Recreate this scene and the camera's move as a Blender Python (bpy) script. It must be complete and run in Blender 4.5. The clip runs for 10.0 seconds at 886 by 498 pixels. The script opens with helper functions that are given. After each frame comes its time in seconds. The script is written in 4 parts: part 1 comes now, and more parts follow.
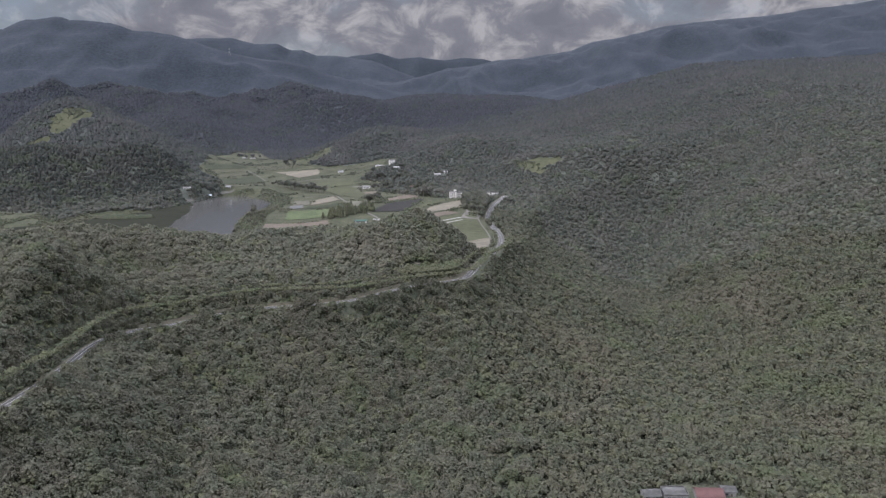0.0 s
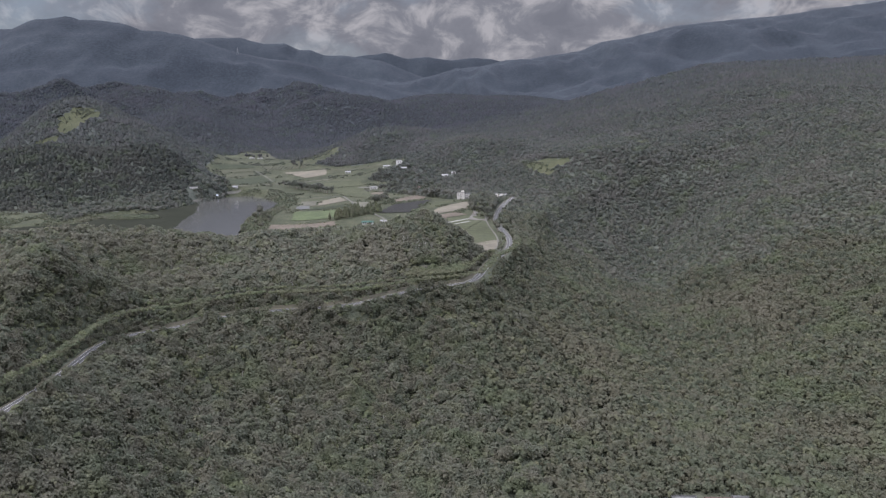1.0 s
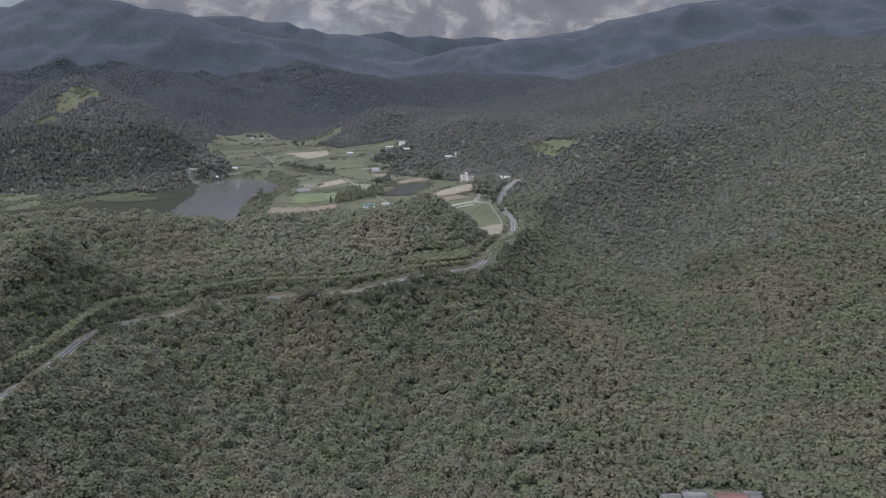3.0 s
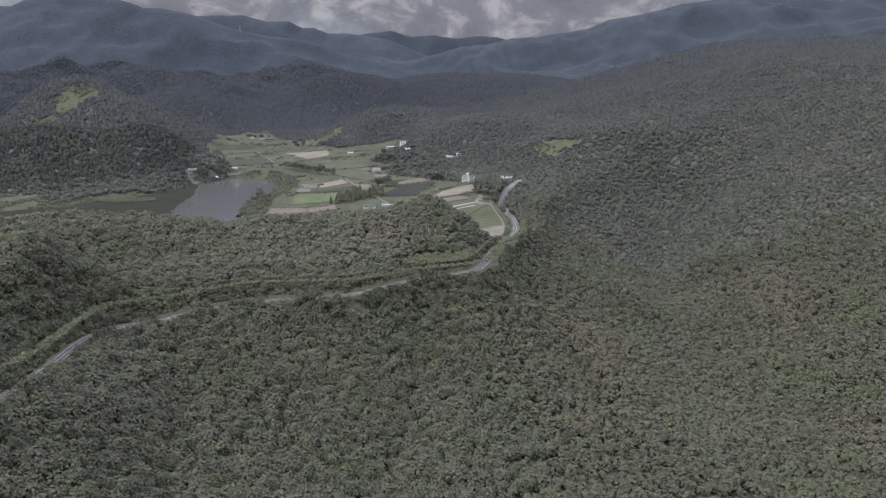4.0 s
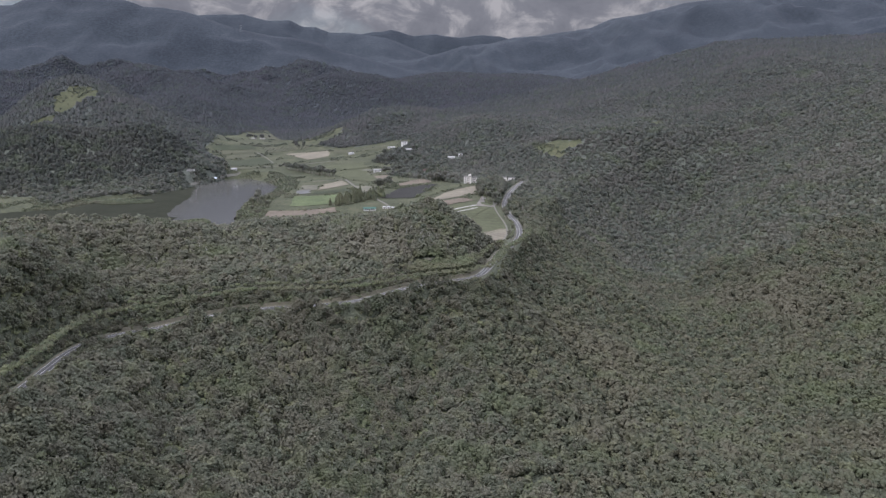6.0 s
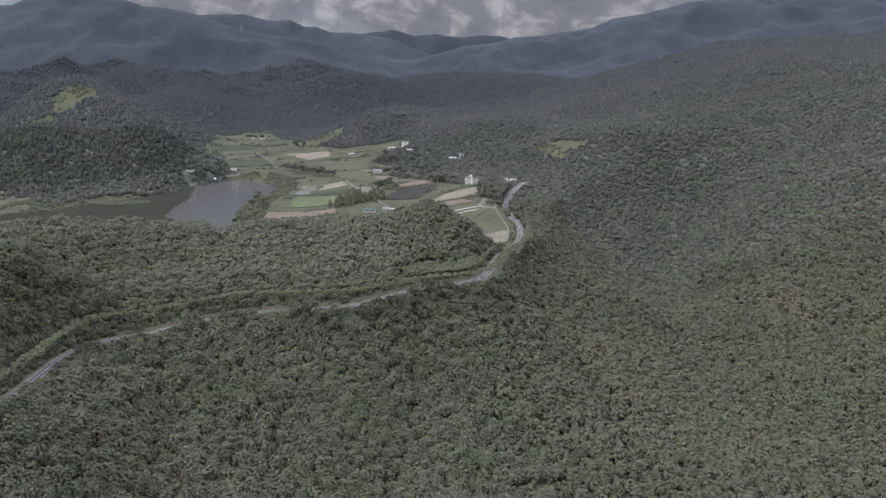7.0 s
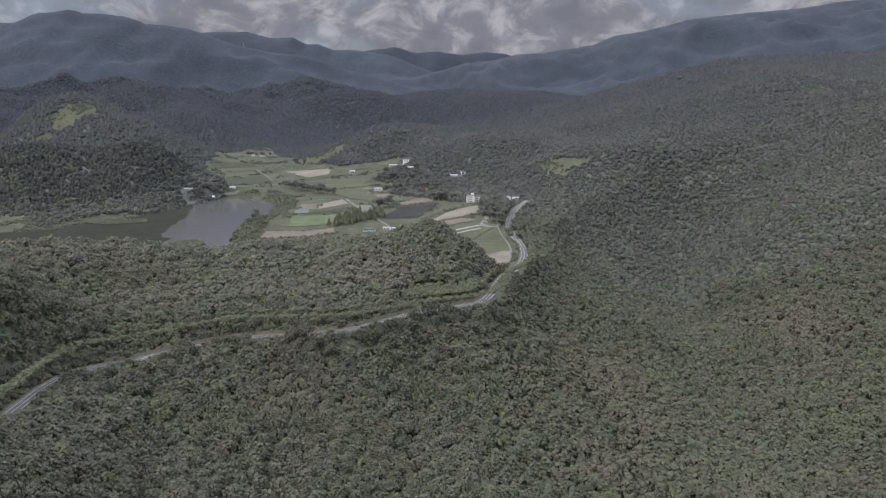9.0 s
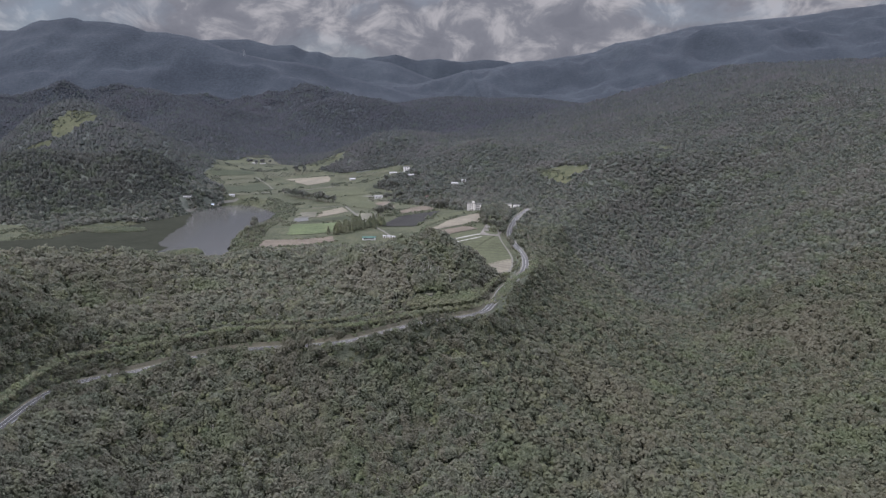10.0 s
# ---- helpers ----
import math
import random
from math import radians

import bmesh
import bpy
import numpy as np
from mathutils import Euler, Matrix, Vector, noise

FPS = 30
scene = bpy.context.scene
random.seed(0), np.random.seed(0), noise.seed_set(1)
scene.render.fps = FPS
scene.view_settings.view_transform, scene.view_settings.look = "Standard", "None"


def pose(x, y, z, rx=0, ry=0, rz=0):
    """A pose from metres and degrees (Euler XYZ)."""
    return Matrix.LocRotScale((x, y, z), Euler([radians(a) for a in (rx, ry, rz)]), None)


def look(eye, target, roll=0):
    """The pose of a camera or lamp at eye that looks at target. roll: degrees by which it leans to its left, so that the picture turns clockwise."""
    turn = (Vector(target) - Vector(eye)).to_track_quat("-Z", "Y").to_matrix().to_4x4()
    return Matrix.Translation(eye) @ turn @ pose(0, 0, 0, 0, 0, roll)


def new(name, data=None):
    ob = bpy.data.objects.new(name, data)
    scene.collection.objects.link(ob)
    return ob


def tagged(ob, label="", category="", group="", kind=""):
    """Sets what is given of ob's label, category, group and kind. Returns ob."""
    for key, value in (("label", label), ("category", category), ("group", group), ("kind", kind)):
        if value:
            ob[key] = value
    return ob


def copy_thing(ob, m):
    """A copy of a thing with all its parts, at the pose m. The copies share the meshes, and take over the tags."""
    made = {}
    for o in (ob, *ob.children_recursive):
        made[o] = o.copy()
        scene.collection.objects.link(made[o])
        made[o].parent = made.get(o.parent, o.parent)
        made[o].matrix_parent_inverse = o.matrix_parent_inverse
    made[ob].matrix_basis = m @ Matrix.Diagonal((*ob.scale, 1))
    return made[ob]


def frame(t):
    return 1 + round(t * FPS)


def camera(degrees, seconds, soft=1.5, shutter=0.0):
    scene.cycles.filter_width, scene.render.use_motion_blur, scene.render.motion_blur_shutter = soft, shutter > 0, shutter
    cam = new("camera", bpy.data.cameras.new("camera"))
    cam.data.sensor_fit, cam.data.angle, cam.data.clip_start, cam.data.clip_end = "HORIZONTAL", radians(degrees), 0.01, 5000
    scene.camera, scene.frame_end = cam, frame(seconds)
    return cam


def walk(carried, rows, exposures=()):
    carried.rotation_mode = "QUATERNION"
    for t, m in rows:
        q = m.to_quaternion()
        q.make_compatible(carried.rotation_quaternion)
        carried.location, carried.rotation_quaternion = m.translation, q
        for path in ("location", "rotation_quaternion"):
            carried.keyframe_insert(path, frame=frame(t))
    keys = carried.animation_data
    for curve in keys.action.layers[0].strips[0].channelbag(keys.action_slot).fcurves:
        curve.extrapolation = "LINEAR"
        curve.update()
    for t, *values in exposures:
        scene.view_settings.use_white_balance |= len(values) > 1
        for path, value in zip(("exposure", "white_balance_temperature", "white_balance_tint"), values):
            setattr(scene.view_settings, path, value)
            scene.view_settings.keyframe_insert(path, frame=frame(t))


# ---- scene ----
# camera: a drone flying up the valley, 130 m over the lake
cam = camera(63.05, 10.0, soft=1.4)
ROWS = [
    (0, -1.46, -40.39, 129.3, 79.86, 0.735, -1.171),
    (0.5, -1.28, -35.89, 129.56, 79.868, 0.679, -0.891),
    (1, -1.11, -31.39, 129.81, 79.872, 0.625, -0.549),
    (1.5, -0.94, -26.9, 130.06, 79.867, 0.594, -0.396),
    (2, -0.78, -22.43, 130.31, 78.877, 0.605, -0.341),
    (2.5, -0.62, -17.95, 130.57, 78.41, 0.589, -0.303),
    (4, -0.16, -4.5, 131.37, 78.267, 0.556, -0.157),
    (4.5, 0.0, 0.0, 131.64, 78.256, 0.561, -0.117),
    (5, 0.15, 4.51, 131.9, 78.238, 0.552, -0.078),
    (5.5, 0.3, 9.01, 132.15, 78.228, 0.55, -0.03),
    (7, 0.74, 22.55, 132.88, 78.206, 0.561, 0.098),
    (7.5, 0.9, 27.05, 133.11, 78.619, 0.552, 0.14),
    (8, 1.07, 31.56, 133.33, 78.884, 0.56, 0.171),
    (8.5, 1.26, 36.04, 133.53, 79.176, 0.574, 0.209),
    (9, 1.46, 40.52, 133.71, 79.481, 0.579, 0.237),
    (9.5, 1.66, 44.98, 133.88, 79.79, 0.571, 0.276),
    (10, 1.87, 49.43, 134.04, 80.039, 0.588, 0.307),
]
walk(cam, [(t, pose(x, y, z, rx, ry, rz)) for t, x, y, z, rx, ry, rz in ROWS], [(0.0, 0.11, 6380, 17)])

# ---------------------------------------------------------------- light
SUN_EL, SUN_AZ = 41.0, 240.0      # degrees; azimuth clockwise from +y, where the sun stands


def ramp(nodes, stops):
    r = nodes.new("ShaderNodeValToRGB")
    r.color_ramp.interpolation = "LINEAR"
    e = r.color_ramp.elements
    while len(e) < len(stops):
        e.new(0.5)
    for k, (p, c) in zip(e, stops):
        k.position, k.color = p, (*c, 1)
    return r


def make_world():
    w = bpy.data.worlds.new("sky")
    scene.world = w
    w.use_nodes = True
    nt = w.node_tree
    nt.nodes.clear()
    N, L = nt.nodes.new, nt.links.new
    out, bg = N("ShaderNodeOutputWorld"), N("ShaderNodeBackground")
    sky = N("ShaderNodeTexSky")
    sky.sky_type = "NISHITA"
    sky.sun_disc = False
    sky.sun_elevation, sky.sun_rotation = radians(SUN_EL), radians(SUN_AZ)
    bg.inputs["Strength"].default_value = 0.10
    L(sky.outputs[0], bg.inputs["Color"])
    # broken cloud over the whole sky, brighter towards the zenith
    co = N("ShaderNodeTexCoord")
    sep = N("ShaderNodeSeparateXYZ")
    L(co.outputs["Generated"], sep.inputs[0])
    flat = N("ShaderNodeMapping")
    flat.inputs["Scale"].default_value = (1.0, 1.0, 1.5)
    L(co.outputs["Generated"], flat.inputs[0])

    def cloud_noise(scale, detail, rough, warp):
        n = N("ShaderNodeTexNoise")
        n.inputs["Scale"].default_value, n.inputs["Detail"].default_value = scale, detail
        n.inputs["Roughness"].default_value, n.inputs["Distortion"].default_value = rough, warp
        L(flat.outputs[0], n.inputs["Vector"])
        return n
    shade, cover = cloud_noise(15.0, 10, 0.6, 0.5), cloud_noise(5.0, 7, 0.55, 0.2)
    col = ramp(nt.nodes, [(0.36, (0.57, 0.61, 0.70)), (0.5, (0.70, 0.74, 0.83)), (0.545, (0.92, 0.95, 1.02)), (0.62, (1.3, 1.31, 1.36))])
    L(shade.outputs["Fac"], col.inputs[0])
    up = ramp(nt.nodes, [(0.0, (0.28, 0.28, 0.28)), (0.2, (0.30, 0.30, 0.30)), (0.5, (2.4, 2.41, 2.5)), (1.0, (4.1, 4.12, 4.3))])
    L(sep.outputs["Z"], up.inputs[0])
    mul = N("ShaderNodeMix")
    mul.data_type, mul.blend_type = "RGBA", "MULTIPLY"
    mul.inputs[0].default_value = 1.0
    L(col.outputs[0], mul.inputs[6])
    L(up.outputs[0], mul.inputs[7])
    cl = N("ShaderNodeBackground")
    cl.inputs["Strength"].default_value = 1.0
    L(mul.outputs[2], cl.inputs["Color"])
    mask = ramp(nt.nodes, [(0.30, (0.55, 0.55, 0.55)), (0.48, (1, 1, 1))])
    L(cover.outputs["Fac"], mask.inputs[0])
    both = N("ShaderNodeMixShader")
    L(mask.outputs[0], both.inputs[0])
    L(bg.outputs[0], both.inputs[1])
    L(cl.outputs[0], both.inputs[2])
    L(both.outputs[0], out.inputs["Surface"])


make_world()
sun_data = bpy.data.lights.new("sun", "SUN")
sun_data.energy, sun_data.angle, sun_data.color = 2.3, radians(4), (1.0, 0.97, 0.93)
sun = new("sun", sun_data)
az, el = radians(SUN_AZ), radians(SUN_EL)
sun.matrix_world = look((0, 0, 800), Vector((0, 0, 800)) - Vector((math.sin(az) * math.cos(el), math.cos(az) * math.cos(el), math.sin(el))))


# ---------------------------------------------------------------- materials
def material(name, rough=0.9, spec=0.2):
    m = bpy.data.materials.new(name)
    m.use_nodes = True
    b = m.node_tree.nodes["Principled BSDF"]
    b.inputs["Roughness"].default_value = rough
    b.inputs["Specular IOR Level"].default_value = spec
    return m, m.node_tree.nodes, m.node_tree.links, b


def haze_tint(nodes, links, pos, colour):
    """Multiplies a colour towards blue up the valley: distance haze painted into the base colour."""
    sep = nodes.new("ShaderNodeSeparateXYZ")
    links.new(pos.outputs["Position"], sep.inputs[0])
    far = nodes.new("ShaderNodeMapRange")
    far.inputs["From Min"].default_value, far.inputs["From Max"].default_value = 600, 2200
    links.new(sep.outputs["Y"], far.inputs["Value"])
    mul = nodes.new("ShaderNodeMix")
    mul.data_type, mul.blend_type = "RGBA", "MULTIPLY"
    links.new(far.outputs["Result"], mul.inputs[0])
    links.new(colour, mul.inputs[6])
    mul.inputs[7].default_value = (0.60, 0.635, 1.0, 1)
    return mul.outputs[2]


def surface(name, colours, scales, rough=0.9, spec=0.15, bump=0.0, bump_scale=1.0, detail=6, rows=0.0, woods=False):
    """Ground-like material: two noises in world metres drive a colour ramp, and a finer one the relief."""
    m, nodes, links, b = material(name, rough, spec)
    pos = nodes.new("ShaderNodeNewGeometry")
    mix = nodes.new("ShaderNodeMath")
    mix.operation = "MULTIPLY_ADD"
    mix.inputs[1].default_value = 0.5
    halves = []
    for s in scales:
        n = nodes.new("ShaderNodeTexNoise")
        n.inputs["Scale"].default_value = 1.0 / s
        n.inputs["Detail"].default_value = detail
        n.inputs["Roughness"].default_value = 0.6
        links.new(pos.outputs["Position"], n.inputs["Vector"])
        halves.append(n)
    half = nodes.new("ShaderNodeMath")
    half.operation = "MULTIPLY"
    half.inputs[1].default_value = 0.5
    links.new(halves[1].outputs["Fac"], half.inputs[0])
    links.new(halves[0].outputs["Fac"], mix.inputs[0])
    links.new(half.outputs[0], mix.inputs[2])
    k = len(colours)
    r = ramp(nodes, [(0.34 + 0.32 * i / max(k - 1, 1), c) for i, c in enumerate(colours)])
    links.new(mix.outputs[0], r.inputs[0])
    colour = r.outputs[0]
    if rows:
        wv = nodes.new("ShaderNodeTexWave")
        wv.inputs["Scale"].default_value = 0.03
        wv.bands_direction = "Y"
        wv.inputs["Distortion"].default_value = 2.0
        links.new(pos.outputs["Position"], wv.inputs["Vector"])
        rr = ramp(nodes, [(0.0, (1 - rows, 1 - rows, 1 - rows)), (1.0, (1 + rows, 1 + rows, 1 + rows))])
        links.new(wv.outputs["Fac"], rr.inputs[0])
        mm = nodes.new("ShaderNodeMix")
        mm.data_type, mm.blend_type = "RGBA", "MULTIPLY"
        mm.inputs[0].default_value = 1.0
        links.new(colour, mm.inputs[6])
        links.new(rr.outputs[0], mm.inputs[7])
        colour = mm.outputs[2]
    # wooded ground also carries the painted blue distance haze
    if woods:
        colour = haze_tint(nodes, links, pos, colour)
    links.new(colour, b.inputs["Base Color"])
    if bump:
        n = nodes.new("ShaderNodeTexNoise")
        n.inputs["Scale"].default_value = 1.0 / bump_scale
        n.inputs["Detail"].default_value = 4
        links.new(pos.outputs["Position"], n.inputs["Vector"])
        bp = nodes.new("ShaderNodeBump")
        bp.inputs["Strength"].default_value = 1.0
        bp.inputs["Distance"].default_value = bump
        links.new(n.outputs["Fac"], bp.inputs["Height"])
        links.new(bp.outputs[0], b.inputs["Normal"])
    return m


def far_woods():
    """Mountain forest: each crown its own shade and a rounded relief; blue distance haze is painted in."""
    m, nodes, links, b = material("far_woods", 0.9, 0.1)
    pos = nodes.new("ShaderNodeNewGeometry")
    cell = nodes.new("ShaderNodeTexVoronoi")
    cell.inputs["Scale"].default_value = 1.0 / 6.5
    stand = nodes.new("ShaderNodeTexNoise")
    stand.inputs["Scale"].default_value, stand.inputs["Detail"].default_value, stand.inputs["Roughness"].default_value = 1.0 / 260, 6, 0.62
    for n in (cell, stand):
        links.new(pos.outputs["Position"], n.inputs["Vector"])
    sep = nodes.new("ShaderNodeSeparateColor")
    links.new(cell.outputs["Color"], sep.inputs[0])
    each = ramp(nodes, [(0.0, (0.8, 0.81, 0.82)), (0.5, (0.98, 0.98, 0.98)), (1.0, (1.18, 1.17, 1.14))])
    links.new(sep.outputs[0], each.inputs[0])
    # bluish base tones stand in for haze over the far ranges
    haze_tone = ramp(nodes, [(0.3, (0.018, 0.023, 0.029)), (0.5, (0.023, 0.029, 0.036)), (0.7, (0.029, 0.036, 0.043))])
    links.new(stand.outputs["Fac"], haze_tone.inputs[0])
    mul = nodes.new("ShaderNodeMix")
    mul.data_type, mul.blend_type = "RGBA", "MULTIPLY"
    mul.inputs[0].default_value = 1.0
    links.new(haze_tone.outputs[0], mul.inputs[6])
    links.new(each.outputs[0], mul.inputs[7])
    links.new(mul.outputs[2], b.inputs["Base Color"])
    bp = nodes.new("ShaderNodeBump")
    bp.invert = True
    bp.inputs["Distance"].default_value = 1.1
    links.new(cell.outputs["Distance"], bp.inputs["Height"])
    links.new(bp.outputs[0], b.inputs["Normal"])
    return m


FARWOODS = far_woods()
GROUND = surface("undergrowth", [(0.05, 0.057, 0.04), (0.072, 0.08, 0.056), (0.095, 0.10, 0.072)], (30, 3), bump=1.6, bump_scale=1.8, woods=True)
MEADOW = surface("meadow", [(0.020, 0.024, 0.014), (0.041, 0.046, 0.026), (0.072, 0.071, 0.044)], (28, 4), bump=0.6, bump_scale=1.5)
GLADE = surface("glade_grass", [(0.026, 0.031, 0.017), (0.046, 0.051, 0.027), (0.070, 0.070, 0.040)], (28, 5), bump=0.5, bump_scale=2.0)
CROP = {
    "tan": surface("bare_tan", [(0.082, 0.075, 0.056), (0.118, 0.107, 0.081), (0.159, 0.143, 0.109)], (30, 3), bump=0.1, bump_scale=0.8, rows=0.1),
    "green": surface("crop_green", [(0.030, 0.034, 0.018), (0.047, 0.052, 0.028), (0.067, 0.072, 0.042)], (40, 4), bump=0.2, bump_scale=0.8, rows=0.1),
    "olive": surface("crop_olive", [(0.030, 0.033, 0.020), (0.048, 0.050, 0.031), (0.070, 0.070, 0.045)], (25, 4), bump=0.2, bump_scale=0.8, rows=0.1),
    "straw": surface("stubble", [(0.056, 0.055, 0.041), (0.082, 0.080, 0.060), (0.112, 0.107, 0.081)], (25, 3), bump=0.1, bump_scale=0.8, rows=0.1),
    "bright": surface("crop_bright", [(0.037, 0.048, 0.023), (0.058, 0.074, 0.035), (0.083, 0.103, 0.049)], (22, 3), bump=0.3, bump_scale=0.8, rows=0.1),
    "brown": surface("bare_brown", [(0.061, 0.051, 0.039), (0.090, 0.076, 0.058), (0.123, 0.103, 0.079)], (25, 3), bump=0.15, bump_scale=0.8, rows=0.1),
    "grey": surface("wet_plot", [(0.042, 0.044, 0.041), (0.062, 0.063, 0.059), (0.085, 0.085, 0.080)], (20, 3), rough=0.7, spec=0.3),
    "dark": surface("crop_dark", [(0.016, 0.021, 0.011), (0.027, 0.033, 0.018), (0.042, 0.049, 0.028)], (20, 3), bump=0.2, bump_scale=0.8, rows=0.1),
    "plough": surface("ploughed", [(0.010, 0.010, 0.009), (0.017, 0.017, 0.015), (0.026, 0.026, 0.022)], (20, 2), bump=0.15, bump_scale=0.8, rows=0.1),
}
ASPHALT = surface("asphalt", [(0.052, 0.052, 0.05), (0.08, 0.079, 0.076)], (14, 2), rough=0.9)
LINE = surface("road_paint", [(0.26, 0.26, 0.25), (0.38, 0.38, 0.36)], (6, 1))
EARTH = surface("earth", [(0.062, 0.062, 0.044), (0.105, 0.096, 0.072)], (9, 2), bump=0.3, bump_scale=1)
TRACK = surface("farm_track", [(0.08, 0.079, 0.066), (0.125, 0.121, 0.105)], (12, 2))
PAVED = surface("paving", [(0.085, 0.08, 0.07), (0.14, 0.132, 0.118)], (14, 3))
CONCRETE = surface("concrete", [(0.13, 0.13, 0.125), (0.21, 0.21, 0.2)], (6, 1))
WHITEWALL = surface("white_render", [(0.5, 0.5, 0.48), (0.66, 0.65, 0.63)], (5, 0.8))
CREAMWALL = surface("cream_render", [(0.46, 0.44, 0.4), (0.58, 0.56, 0.51)], (5, 0.8))
PALEROOF = surface("pale_metal_roof", [(0.2, 0.2, 0.2), (0.32, 0.32, 0.31)], (6, 1), rough=0.6)
BLUEROOF = surface("blue_grey_roof", [(0.3, 0.35, 0.4), (0.45, 0.5, 0.54)], (6, 1), rough=0.5)
REDROOF = surface("red_metal_roof", [(0.062, 0.036, 0.034), (0.1, 0.055, 0.05)], (4, 0.7), rough=0.8, rows=0.2)
TEALROOF = surface("teal_metal_roof", [(0.028, 0.07, 0.056), (0.045, 0.095, 0.077)], (6, 1), rough=0.5)
OLDROOF = surface("weathered_roof", [(0.045, 0.046, 0.045), (0.075, 0.075, 0.072), (0.12, 0.118, 0.112)], (3, 0.6), rough=0.85, rows=0.25)
PLASTIC = surface("white_plastic", [(0.16, 0.16, 0.145), (0.23, 0.23, 0.215)], (5, 1), rough=0.5)
RAIL = surface("galvanised_steel", [(0.15, 0.15, 0.15), (0.22, 0.22, 0.22)], (3, 0.5), rough=0.6)
DARKWOOD = surface("dark_wood", [(0.05, 0.04, 0.03), (0.09, 0.07, 0.05)], (2, 0.3))
FRAME = surface("window_frame", [(0.3, 0.3, 0.3), (0.4, 0.4, 0.4)], (2, 0.3))
PALEBARK = surface("pale_bark", [(0.28, 0.27, 0.24), (0.4, 0.39, 0.35)], (1.5, 0.3))
BARK = surface("bark", [(0.16, 0.14, 0.12), (0.3, 0.28, 0.24)], (1.5, 0.3), bump=0.05, bump_scale=0.2)


def glassy(name, colour, rough):
    m, nodes, links, b = material(name, rough, 0.5)
    b.inputs["Base Color"].default_value = (*colour, 1)
    return m


DARKSHEET = surface("dark_lake_sheet", [(0.019, 0.021, 0.016), (0.031, 0.033, 0.025)], (45, 8), rough=0.95, spec=0.0)
REED = surface("reeds", [(0.05, 0.056, 0.034), (0.075, 0.08, 0.048)], (12, 2), bump=0.4, bump_scale=0.8)
GLASS = glassy("window_glass", (0.03, 0.035, 0.04), 0.08)


def water_material():
    m, nodes, links, b = material("lake_water", 0.12, 0.5)
    b.inputs["Base Color"].default_value = (0.062, 0.062, 0.058, 1)
    b.inputs["IOR"].default_value = 1.33
    pos = nodes.new("ShaderNodeNewGeometry")
    n = nodes.new("ShaderNodeTexNoise")
    n.inputs["Scale"].default_value = 0.5
    n.inputs["Detail"].default_value = 3
    links.new(pos.outputs["Position"], n.inputs["Vector"])
    bp = nodes.new("ShaderNodeBump")
    bp.inputs["Strength"].default_value = 0.5
    bp.inputs["Distance"].default_value = 0.1
    links.new(n.outputs["Fac"], bp.inputs["Height"])
    links.new(bp.outputs[0], b.inputs["Normal"])
    return m


WATER = water_material()


